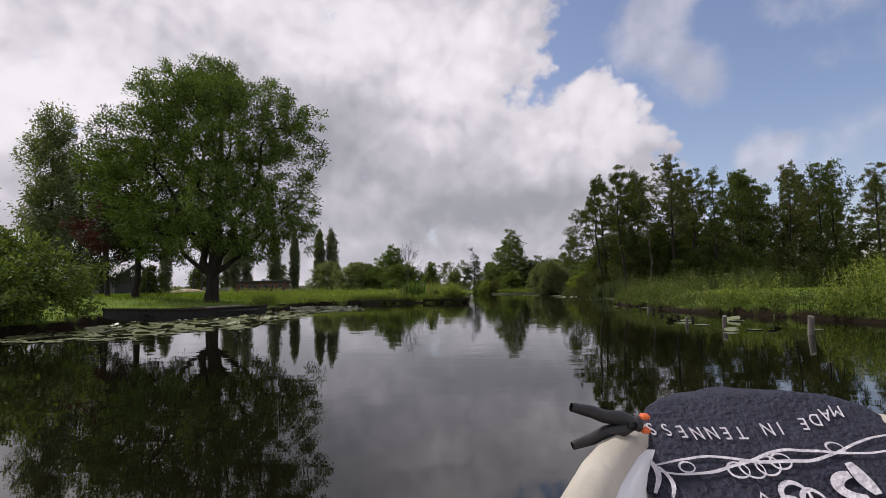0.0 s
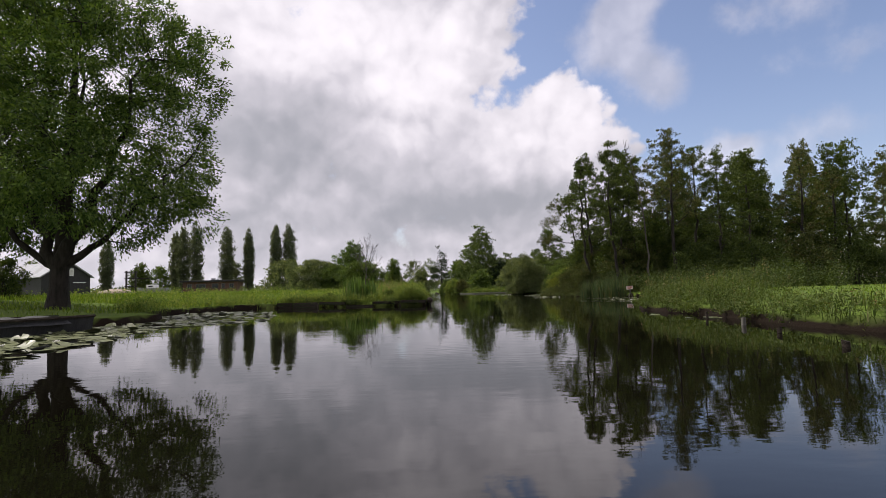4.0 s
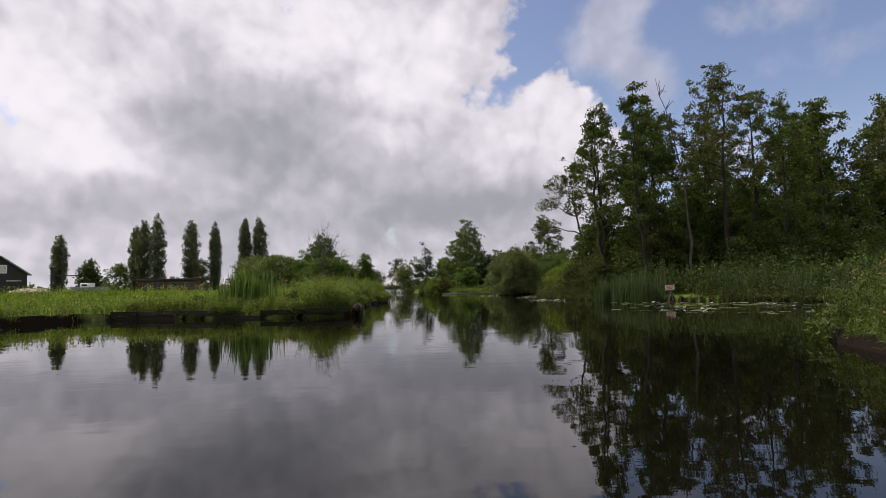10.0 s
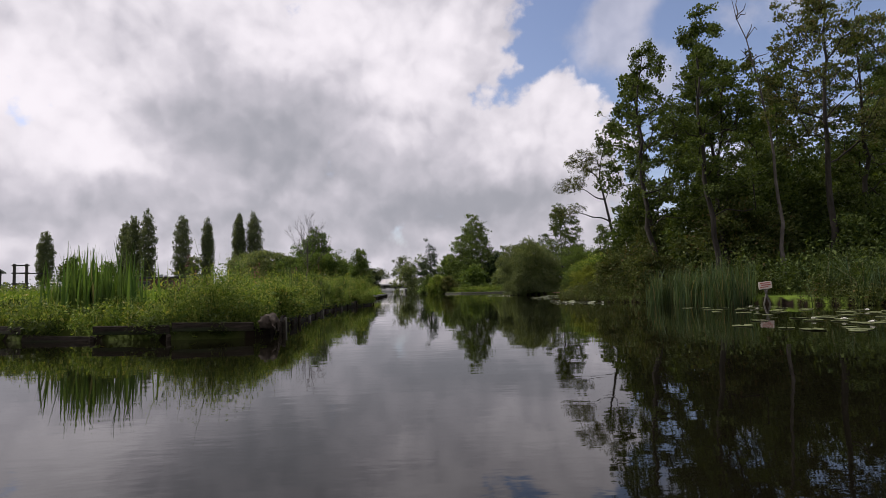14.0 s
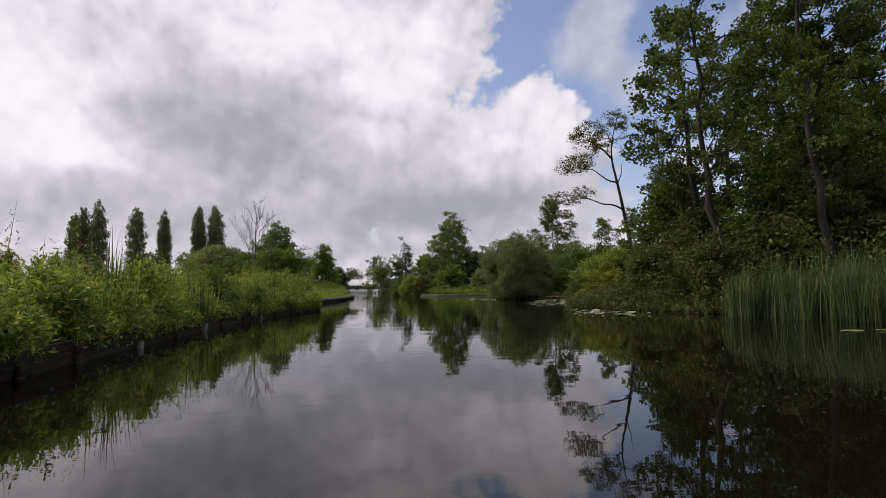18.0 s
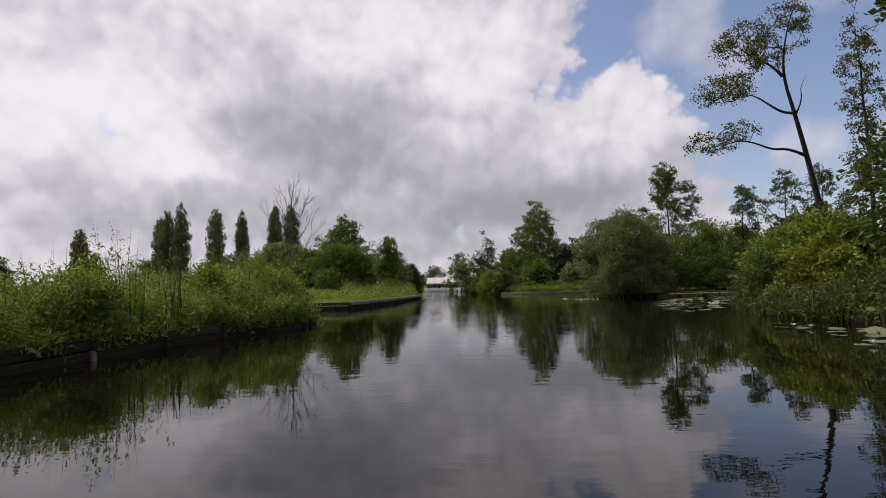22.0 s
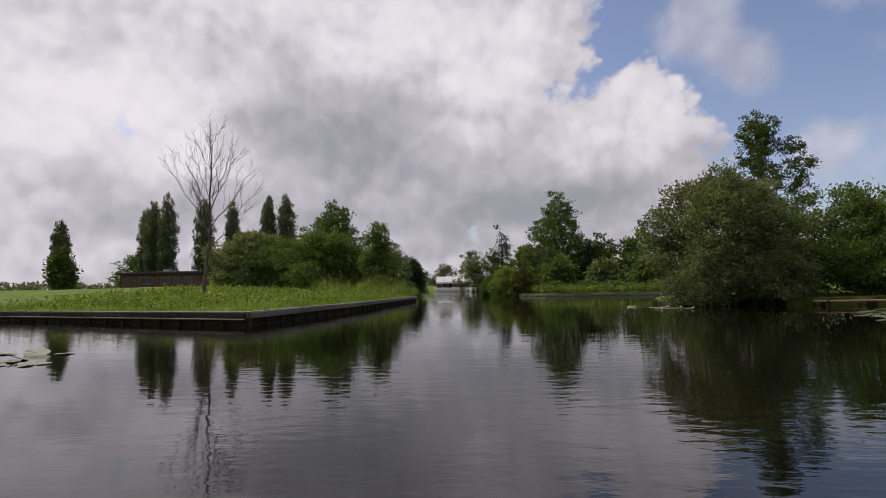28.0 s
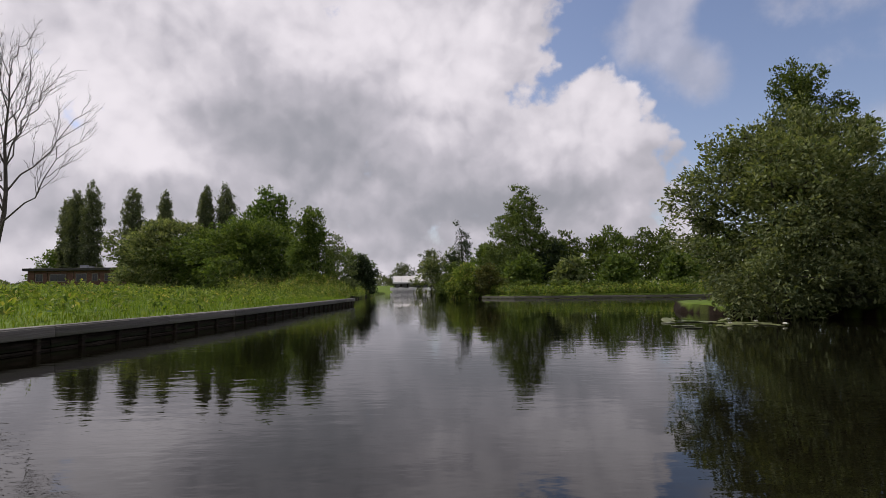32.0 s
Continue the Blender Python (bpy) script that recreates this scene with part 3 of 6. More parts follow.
def ground_height(x, y):
    x, y = np.asarray(x, float), np.asarray(y, float)
    d = poly_dist(x, y, SHORE)
    land = 0.24 + 0.10 * np.clip(d / 3, 0, 1) + 0.10 * np.clip((d - 6) / 30, 0, 1)
    on_quay = (x < 1.7) & (y > 71.8)
    land = np.where(on_quay, 0.30 + 1.15 * np.clip(d / 20, 0, 1), land)
    land = land + 0.9 * np.clip((np.hypot(x - 5, y - 60) - 60) / 120, 0, 1) * np.clip(d / 10, 0, 1)
    land = np.where((x < 2) & (y < 72), land + 0.55 * np.clip((d - 1.5) / 9, 0, 1), land)
    right = (x > 5) & (y < 46)
    land = np.where(right, land + (0.34 * np.clip(d / 1.6, 0, 1) - 0.12) * np.clip((40 - y) / 10, 0, 1), land)
    t = np.clip((d + 0.12) / 0.24, 0, 1)
    t = t * t * (3 - 2 * t)
    return -0.9 + (land + 0.9) * t


def sheet_axis(lo, hi, step, far, grow=1.22):
    mid = list(np.arange(lo, hi + 1e-6, step))
    up, down, s = [hi], [lo], step
    while up[-1] < far:
        s *= grow
        up.append(up[-1] + s)
    s = step
    while down[-1] > -far:
        s *= grow
        down.append(down[-1] - s)
    return np.array(down[::-1][:-1] + mid + up[1:])


gx, gy = sheet_axis(-14, 25, 0.25, 1500), sheet_axis(0, 110, 0.36, 1500)
GX, GY = np.meshgrid(gx, gy, indexing="ij")
GZ = ground_height(GX, GY)
bumps = np.array([noise.noise(Vector((a * 0.5, b * 0.5, 0))) + 0.5 * noise.noise(Vector((a * 1.7, b * 1.7, 3))) for a, b in zip(GX.ravel(), GY.ravel())]).reshape(GX.shape)
GZ = GZ + 0.05 * bumps * (GZ > 0)
ii, jj = np.meshgrid(np.arange(len(gx) - 1), np.arange(len(gy) - 1), indexing="ij")
w = len(gy)
gf = np.stack([ii * w + jj, (ii + 1) * w + jj, (ii + 1) * w + jj + 1, ii * w + jj + 1], -1).reshape(-1, 4)
ground = part_np("ground", np.stack([GX, GY, GZ], -1).reshape(-1, 3), gf, TURF, smooth=True)
tagged(ground, "green meadow and banks beside the canal", "ground", kind="structure")

wv = np.array([(-400, -300, 0), (400, -300, 0), (400, 400, 0), (-400, 400, 0)], float)
canal = part_np("water", wv, np.array([[0, 1, 2, 3]]), WATER)
tagged(canal, "dark still canal water with faint ripples", "water", kind="structure")


def gz(x, y):
    return float(ground_height(np.array([x]), np.array([y]))[0])


def spots(rng, n, box_xy, keep=None, lo=0.12, hi=99.0, least=-0.12):
    """n places on land inside a box, between lo and hi metres from the water."""
    x = rng.uniform(box_xy[0], box_xy[2], n)
    y = rng.uniform(box_xy[1], box_xy[3], n)
    d = poly_dist(x, y, SHORE)
    ok = (d > lo) & (d < hi)
    if keep is not None:
        ok &= keep(x, y)
    x, y = x[ok], y[ok]
    return np.stack([x, y, np.maximum(least, ground_height(x, y) - 0.03)], 1)

# ---- trees ----
def dome(rng, n, rx, ry, z0, z1, flat=1.0, top_w=0.45):
    """Masses of foliage that fill a broad rounded crown."""
    out = []
    for i in range(n):
        f = (i + 0.5) / n
        z = z0 + (z1 - z0) * f
        wdt = math.sin(math.pi * (0.12 + 0.80 * f)) ** 0.7 * flat
        a = i * 2.399 + rng.uniform(-0.4, 0.4)
        r = rng.uniform(0.35, 0.75) * wdt
        s = rng.uniform(0.30, 0.44)
        out.append((math.cos(a) * r * rx, math.sin(a) * r * ry, z, rx * s, ry * s, (z1 - z0) * s * 0.55))
    return out


def column(rng, n, r, z0, z1, tip=0.2):
    out = []
    for i in range(n):
        f = (i + 0.5) / n
        w = r * min(1.0, 0.72 + 1.1 * f) * (1 if f < 0.62 else 1 - ((f - 0.62) / 0.38) ** 2 * (1 - tip))
        a = i * 2.4
        out.append((math.cos(a) * 0.16 * w, math.sin(a) * 0.16 * w, z0 + (z1 - z0) * f, w * 0.8, w * 0.8, (z1 - z0) / n * 1.6))
    return out


def alder_crown(rng, h, r, low=0.3, n=17, lean=(0, 0)):
    """Loose tufts on rising boughs round a tall crooked stem, widest below the middle of the crown, with sky between."""
    out = []
    for i in range(n):
        u = (i + rng.uniform(0.2, 0.8)) / n
        f = low + (1 - low) * u
        w = r * (0.62 + 0.55 * math.sin(math.pi * min(1.0, 0.15 + u * 1.05))) * (1 if u < 0.75 else 1 - 0.62 * (u - 0.75) / 0.25)
        a = i * 2.399 + rng.uniform(-0.7, 0.7)
        d = w * rng.uniform(0.25, 0.95)
        s = r * rng.uniform(0.26, 0.40)
        out.append((math.cos(a) * d + lean[0] * f, math.sin(a) * d + lean[1] * f, h * f * 0.96 + rng.uniform(-0.2, 0.2), s, s, s * rng.uniform(0.9, 1.5)))
    out.append((lean[0], lean[1], h * 0.955, r * 0.26, r * 0.26, r * 0.34))
    return out


def lumps(rng, n, profile, size, flat=0.85, fill=0.3):
    """Rounded masses that stud the outside of a crown, and some inside. profile: (z, half-width) from the bottom up; depth as width."""
    out = []
    zs, ws = [p[0] for p in profile], [p[1] for p in profile]
    area = [0.0]
    for (z0, w0), (z1, w1) in zip(profile, profile[1:]):
        area.append(area[-1] + (w0 + w1) * 0.5 * math.hypot(z1 - z0, w1 - w0))
    for i in range(n):
        q = area[-1] * (i + 0.5) / n
        z = float(np.interp(q, area, zs))
        w = float(np.interp(z, zs, ws))
        a = i * 2.399 + rng.uniform(-0.35, 0.35)
        s = size * rng.uniform(0.75, 1.25)
        k = max(0.0, w - s * 0.75) * (1.0 if rng.random() > fill else rng.uniform(0.3, 0.7))
        out.append((math.cos(a) * k, math.sin(a) * k, z, s, s, s * flat))
    return out


R = random.Random(5)
# the big willow by the moored punt
wr = random.Random(11)
tree("willow_tree", "large spreading willow with a forked trunk on the bank", (-12.9, 31.4, gz(-12.9, 31.4)), 13.4,
     lumps(wr, 44, ((3.7, 3.6), (4.6, 5.4), (6.2, 6.1), (8.0, 6.2), (9.8, 5.6), (11.3, 4.4), (12.1, 3.2), (12.5, 1.2)), 1.55, 0.95, 0.25) + [(-2.6, 0, 11.8, 1.2, 1.4, 1.0), (0.6, 0, 12.0, 1.1, 1.4, 0.9), (3.2, 0, 11.7, 1.2, 1.4, 1.0), (5.4, 0, 10.2, 0.9, 1.2, 0.7), (-3.7, -0.4, 10.0, 1.6, 1.5, 1.3), (-4.7, 0, 8.4, 1.5, 1.5, 1.3), (-3.9, -1.2, 6.6, 1.5, 1.5, 1.2), (-1.8, -2, 9.2, 1.7, 1.5, 1.4), (1.6, -3.4, 8.0, 1.7, 1.5, 1.3), (4.6, -1, 4.2, 1.2, 1.2, 0.6), (5.4, 0, 3.6, 0.6, 0.8, 0.7)],
     WILLOW, 0.36, (0.5, 0), [(-3.6, 0, 9.4, 0.24), (3.6, -0.6, 9.6, 0.26), (-1.2, 1.0, 10.8, 0.2), (5.0, 0.4, 6.2, 0.16), (-4.4, -0.6, 6.2, 0.15), (1.6, -1.6, 10.6, 0.18)], clumps=2000, clump_r=0.34, per=70, leaf=0.150, aspect=0.42, droop=0.6, seed=3, twigs=0.4, shell=0.6, gap=-0.7)
cr = random.Random(12)
tree("copper_tree", "small tree with copper red leaves", (-22.3, 37.5, gz(-22.3, 37.5)), 7.0,
     lumps(cr, 16, ((3.0, 1.8), (4.2, 3.0), (5.6, 2.6), (6.4, 1.0)), 0.9, 0.8, 0.4), RED_LEAF, 0.16, clumps=300, clump_r=0.34, per=34, leaf=0.15, seed=5, gap=-0.25)
tree("shade_tree", "dark broad-leaved tree behind the willow", (-19.4, 35.6, gz(-19.4, 35.6)), 10.0, lumps(cr, 26, ((3.3, 2.6), (4.2, 3.6), (6.0, 4.0), (8.0, 3.4), (9.4, 1.6)), 1.2, 0.9, 0.4) + [(2.6, -1, 3.9, 1.4, 1.2, 0.8), (4.2, -1, 4.2, 1.1, 1.0, 0.8)], DARK_LEAF, 0.22, clumps=520, clump_r=0.36, per=40, leaf=0.17, seed=6, gap=-0.3)
tree("birch_tree", "tall pale birch with hanging twigs", (-36.8, 53, gz(-36.8, 53)), 18.5, column(cr, 9, 3.0, 4, 18, 0.4) + dome(cr, 5, 4.0, 4, 6, 15), BIRCH, 0.25, clumps=700, clump_r=0.6, per=34,
     leaf=0.30, aspect=0.4, droop=0.9, seed=7)
tree("birch_tree", "pale weeping birch beyond the bank", (-44, 50, gz(-44, 50)), 13, dome(cr, 9, 4.2, 4, 3, 12.5), BIRCH, 0.22, clumps=260, clump_r=0.7, per=26, leaf=0.3, aspect=0.4, droop=0.9, seed=8)
for k, (x, y, h) in enumerate(((-27.2, 45, 15.6), (-29.8, 46, 14.2))):
    tree("spruce_tree", "dark narrow spruce behind the willow", (x, y, gz(x, y)), h,
         [(0, 0, 2 + (h - 2.6) * f, 2.4 * (1.06 - f), 2.4 * (1.06 - f), 0.9) for f in [i / 9 for i in range(10)]], CONIFER, 0.22, clumps=260, clump_r=0.5, per=34, leaf=0.22, aspect=0.35, droop=0.6, seed=20 + k)

# the wood on the far side: alders, the nearest ones each with its own form
ALDERS = [
    (15.6, 54.2, 11.3, 2.2, 0.14, (-0.5, 0), ALDER, 0.36), (16.9, 51.8, 11.7, 1.8, 0.13, (-0.5, 0), ALDER, 0.34), (20.6, 50.6, 12.2, 2.8, 0.16, (0.2, 0), ALDER_OLIVE, 0.50), (17.9, 53.0, 10.4, 1.8, 0.12, (0.4, 0), ALDER, 0.34),
    (22.6, 51.6, 11.2, 2.0, 0.15, (0.3, 0), ALDER, 0.30), (25.2, 52.6, 11.4, 2.2, 0.15, (0.2, 0), ALDER, 0.28), (28.6, 53.6, 11.4, 2.3, 0.16, (0, 0), ALDER, 0.26), (33.4, 53.9, 11.9, 2.5, 0.17, (0, 0), ALDER_OLIVE, 0.25),
    (17.2, 58.7, 11.8, 2.0, 0.17, (-0.8, 0), ALDER, 0.34), (20.4, 58.0, 12.4, 2.2, 0.17, (-0.4, 0), ALDER, 0.30), (24.4, 58.7, 12.2, 2.4, 0.16, (0, 0), ALDER, 0.25), (30.7, 58.7, 12.0, 2.5, 0.16, (0, 0), ALDER, 0.22),
    (39.0, 55.7, 12.0, 2.7, 0.17, (0, 0), ALDER, 0.22), (44.9, 57.7, 12.4, 2.8, 0.17, (0, 0), ALDER_OLIVE, 0.2), (51.7, 58.7, 12.4, 3.0, 0.17, (0, 0), ALDER, 0.2),
]
alder_made = []
for k, (x, y, h, r, tr, ln, m, low) in enumerate(ALDERS):
    ar = random.Random(100 + k)
    near = k < 6
    alder_made.append(tree("alder_tree", "tall thin alder with open tufted crown" if m is ALDER else "tall alder with olive-green feathery crown", (x, y, gz(x, y)), h, alder_crown(ar, h, r, low, 19 if near else 16, ln), m, tr, ln,
         clumps=480 if near else 300, clump_r=0.18 if near else 0.25, per=34 if near else 28, leaf=0.098 if near else 0.15, aspect=0.74, seed=200 + k, twigs=0.6, group="alders of the wood", shell=0.35, trunk_top=0.96, gap=0.18 if near else 0.02, flat=0.95, bend=0.022))
for k, (x, y) in enumerate(((29.5, 56.2), (26.0, 62.0), (36.0, 58.2), (32.5, 60.4), (38, 66), (46, 68), (30, 68), (34.5, 62.5), (38.5, 61), (43, 63.5), (50, 64), (57, 65.5), (36.4, 54.6), (21.6, 63.0))):
    copy_thing(alder_made[k % 7 + 6], pose(x, y, gz(x, y), 0, 0, 70 + 53 * k))

# thicket that closes the wood between the trunks
THICKET = ((17.4, 60.8, 2.6, 6.4, ALDER), (18.6, 55.4, 2.4, 6.6, ALDER), (20.8, 54.4, 2.6, 7.2, ALDER), (23.6, 55.0, 3.0, 7.6, ALDER), (27.5, 57.0, 3.4, 7.6, ALDER), (32.0, 57.5, 3.6, 8.0, ALDER), (37.0, 59.0, 3.8, 8.4, ALDER), (42.5, 60.5, 4.2, 8.2, ALDER),
                                      (48.5, 61.0, 4.4, 8.6, ALDER), (55.0, 61.0, 4.6, 8.8, ALDER), (62.0, 61.5, 5.0, 9.0, ALDER), (24.6, 63.0, 3.2, 7.0, ALDER), (31.0, 64.5, 3.6, 8.4, ALDER))

# leaning half-bare tree and its neighbours over the lily bay
LEAN = (19.3, 69.0)
tree("leaning_tree", "leaning alder with thin brownish leaves on long bare limbs", (*LEAN, gz(*LEAN)), 10.8,
     [(-1.0, 0, 10.2, 0.85, 0.8, 0.6), (-2.4, 0.2, 9.6, 1.0, 0.8, 0.6), (-3.1, -0.2, 9.0, 0.9, 0.7, 0.6), (-1.7, 0.3, 9.0, 0.7, 0.7, 0.5), (-3.6, 0, 7.5, 1.0, 0.8, 0.6), (-2.8, 0.4, 7.9, 0.8, 0.7, 0.5), (-4.0, 0.2, 5.6, 0.95, 0.7, 0.45), (-3.2, -0.3, 5.9, 0.7, 0.6, 0.4),
      (-2.2, -0.4, 8.4, 0.6, 0.5, 0.35), (-0.7, 0, 9.6, 0.4, 0.4, 0.5)],
     ALDER_OLIVE, 0.12, clumps=430, clump_r=0.19, per=20, leaf=0.080, aspect=0.6, seed=41, twigs=0.9, gap=-0.25, flat=0.9, limbs=[
         ([(0, 0, -0.15), (-0.12, 0, 1.6), (-0.42, 0, 3.4), (-0.70, 0, 5.0), (-1.02, 0, 6.6), (-1.34, 0, 8.0), (-1.22, 0, 9.2), (-0.9, 0, 10.3)], 0.14),
         ([(-0.70, 0, 5.0), (-1.3, 0.1, 5.32), (-1.85, 0.1, 5.3), (-2.5, 0.0, 5.55), (-3.05, 0, 5.68), (-3.7, 0.1, 5.5), (-4.2, 0, 5.62)], 0.055),
         ([(-1.02, 0, 6.6), (-1.5, -0.1, 6.62), (-1.95, -0.2, 6.85), (-2.45, -0.1, 7.3), (-2.95, 0, 7.4), (-3.5, 0, 7.35)], 0.052), ([(-1.34, 0, 8.0), (-1.7, 0.1, 8.5), (-2.2, 0.2, 8.8), (-2.8, 0.1, 9.2), (-3.2, 0, 9.6)], 0.05),
         ([(-1.0, 0, 6.5), (-0.72, 0, 7.1), (-0.75, 0, 7.6), (-0.5, 0, 8.0)], 0.03)])
tree("slender_tree", "slender dark alder with brown twigs", (21.2, 69.8, gz(21.2, 69.8)), 11.2, column(random.Random(42), 11, 0.85, 3.0, 11.0), ALDER_OLIVE, 0.11, clumps=230, clump_r=0.20, per=28, leaf=0.09, seed=42, twigs=0.9, gap=-0.02)
for k, (x, y, h, r) in enumerate(((22.8, 82.8, 6.4, 1.1), (25.4, 83.0, 7.0, 1.4), (28.2, 84, 7.4, 1.7), (31.5, 85, 7.6, 1.9))):
    tree("alder_tree", "young alder by the lily bay", (x, y, gz(x, y)), h, alder_crown(random.Random(60 + k), h, r, 0.35, 15), ALDER, 0.09, clumps=190, clump_r=0.20, per=26, leaf=0.11, seed=60 + k, gap=0.0)
tree("alder_tree", "single alder rising behind the waterside bush", (20.8, 90.5, gz(20.8, 90.5)), 8.9,
     alder_crown(random.Random(70), 8.9, 2.0, 0.42, 20), ALDER, 0.11, clumps=560, clump_r=0.21, per=36, leaf=0.11, seed=70, gap=-0.35)


def bush(name, label, x, y, rx, ry, h, mat, clumps=240, clump_r=0.4, per=36, leaf=0.16, seed=1, n=10, aspect=0.55, stems=4, z0=0.3, drop=0.55, gap=-0.3, **kw):
    q = random.Random(seed)
    side = 1 - 0.5 * drop
    bl = []
    wx, wy, wz = max(0.3 * rx, rx - clump_r * 0.9), max(0.3 * ry, ry - clump_r * 0.9), max(0.4 * h, h - clump_r * 0.9)
    for dx, dy, z, sx, _, sz in lumps(q, n * 2, ((0.04, 0.78), (0.20, 0.98), (0.20 + 0.34 * side, 0.94), (0.42 + 0.28 * side, 0.70), (0.74, 0.36), (0.80, 0.05)), 0.26, 1.0, 0.35):
        bl.append((dx * wx, dy * wy, z * wz, sx * wx, sx * wy, min(sz, 0.24) * wz))
    return tree(name, label, (x, y, max(0.0, gz(x, y))), h, bl, mat, 0.07, clumps=clumps, clump_r=clump_r, per=per, leaf=leaf, aspect=aspect, seed=seed, stems=stems, category="bush", twigs=0.3, trunk_top=0.6,
                shell=0.55, gap=gap, **kw)


# The nearer thickets get darker leaves: shade inside the wood put into colour.
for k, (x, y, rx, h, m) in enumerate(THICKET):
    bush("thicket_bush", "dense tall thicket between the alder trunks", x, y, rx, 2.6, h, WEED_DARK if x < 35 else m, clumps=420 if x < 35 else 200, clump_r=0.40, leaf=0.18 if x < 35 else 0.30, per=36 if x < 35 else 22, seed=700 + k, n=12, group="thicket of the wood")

# waterside bushes, right hand
bush("willow_bush", "big grey-green willow bush hanging over the water", 15.5, 82.6, 3.5, 2.9, 5.2, SHRUB_GREY, clumps=1250, clump_r=0.30, per=46, leaf=0.115, seed=81, n=16, aspect=0.52, drop=0.25)
bush("willow_bush", "low grey-green willow shoots trailing in the water", 14.2, 81.0, 1.7, 1.3, 1.9, SHRUB_GREY, clumps=260, clump_r=0.26, per=44, leaf=0.10, seed=181, n=8, aspect=0.42)
bush("willow_bush", "low grey-green willow shoots beside the jetty", 16.6, 80.9, 1.8, 1.1, 1.9, SHRUB_GREY, clumps=240, clump_r=0.26, per=40, leaf=0.10, seed=182, n=8, aspect=0.42)
bush("willow_bush", "dense green bush on the bank", 20.6, 83.4, 4.0, 3.2, 4.6, SHRUB, clumps=620, clump_r=0.32, leaf=0.13, seed=82, n=13, drop=0.2)
bush("willow_bush", "low green bush behind the jetty", 20.4, 81.4, 3.2, 1.5, 2.2, SHRUB, clumps=380, clump_r=0.28, leaf=0.12, seed=282, n=10, drop=0.2)
bush("willow_bush", "dense green bush on the bank", 25.5, 88, 3.8, 3.2, 4.4, SHRUB, clumps=420, seed=83, n=12)
bush("willow_bush", "low bush by the lily bay", 30, 92, 4.5, 3.4, 4.2, SHRUB, clumps=380, seed=84, n=12)
bush("bramble_bush", "olive tangled bush under the leaning tree", 18.2, 68.2, 2.4, 2.0, 3.2, BRAMBLE, clumps=520, clump_r=0.3, leaf=0.13, seed=85, n=12)
bush("willow_bush", "bright green shrub at the mouth of the lily bay", 16.0, 64.2, 2.3, 2.2, 2.5, WEED, clumps=620, clump_r=0.3, leaf=0.13, seed=86, n=12)
bush("bramble_bush", "olive leafy undergrowth under the alders", 17.0, 58.6, 2.8, 2.4, 4.0, BRAMBLE, clumps=560, clump_r=0.32, leaf=0.14, seed=87, n=12)
bush("yellow_bush", "low yellowing bush at the water's edge", 14.4, 61.4, 1.5, 1.2, 1.7, YELLOW, clumps=330, clump_r=0.17, per=34, leaf=0.09, seed=88, n=7)
bush("bramble_bush", "olive brambles hanging over the water", 14.9, 54.4, 1.7, 1.5, 2.3, BRAMBLE, clumps=330, clump_r=0.24, leaf=0.11, seed=286, n=10)
bush("bramble_bush", "olive brambles hanging over the water", 14.5, 57.2, 1.6, 1.5, 2.2, BRAMBLE, clumps=330, clump_r=0.24, leaf=0.11, seed=287, n=10)
bush("bramble_bush", "green bush beside the yellow one", 14.6, 63.4, 1.3, 1.1, 1.7, SHRUB, clumps=220, clump_r=0.2, per=34, leaf=0.10, seed=89, n=7)
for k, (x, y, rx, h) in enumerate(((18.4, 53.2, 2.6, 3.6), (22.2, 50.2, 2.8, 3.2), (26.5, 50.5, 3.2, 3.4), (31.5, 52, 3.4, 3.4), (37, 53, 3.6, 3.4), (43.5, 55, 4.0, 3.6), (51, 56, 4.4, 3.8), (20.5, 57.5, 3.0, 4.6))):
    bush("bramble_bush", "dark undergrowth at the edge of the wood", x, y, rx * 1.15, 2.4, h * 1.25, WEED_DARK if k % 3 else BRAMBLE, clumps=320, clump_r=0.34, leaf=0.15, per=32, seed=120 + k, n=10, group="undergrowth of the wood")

# left hand: bushes behind the quay
bush("willow_bush", "dark round-topped bush behind the quay lawn", -18.0, 118, 6.4, 3.6, 6.4, SHRUB_GREY, drop=0.15, clumps=760, clump_r=0.5, leaf=0.26, per=32, seed=91, n=13)
bush("willow_bush", "green round bush behind the quay lawn", -8.4, 112, 5.0, 3.6, 6.2, SHRUB, drop=0.15, clumps=720, clump_r=0.45, leaf=0.24, per=32, seed=92, n=13)
bush("willow_bush", "green round bush behind the quay lawn", -13.4, 116, 4.8, 3.2, 5.6, SHRUB, drop=0.15, clumps=480, clump_r=0.45, leaf=0.25, per=32, seed=192, n=12)
bush("willow_bush", "tall bright willow behind the round bushes", -11.4, 126, 5.8, 4, 10.8, WILLOW, clumps=560, clump_r=0.55, leaf=0.28, per=30, seed=93, n=14)
bush("willow_bush", "small open tree at the end of the quay", -2.2, 106, 1.9, 1.9, 6.6, SHRUB, clumps=330, clump_r=0.36, leaf=0.17, seed=94, n=8)
bush("willow_bush", "thin open shrub over the water", -2.6, 116, 2.2, 2.0, 5.6, BIRCH, clumps=150, clump_r=0.34, leaf=0.16, seed=95, n=7)
bush("dark_bush", "dark round bush at the far water's edge", -2.6, 130, 2.1, 2, 4.4, CONIFER, drop=0.3, clumps=360, clump_r=0.4, leaf=0.2, seed=96, n=8)
bush("willow_bush", "low scrub at the end of the quay", -2.0, 104.6, 2.6, 1.6, 1.7, WEED, clumps=260, clump_r=0.24, leaf=0.12, seed=97, n=9)
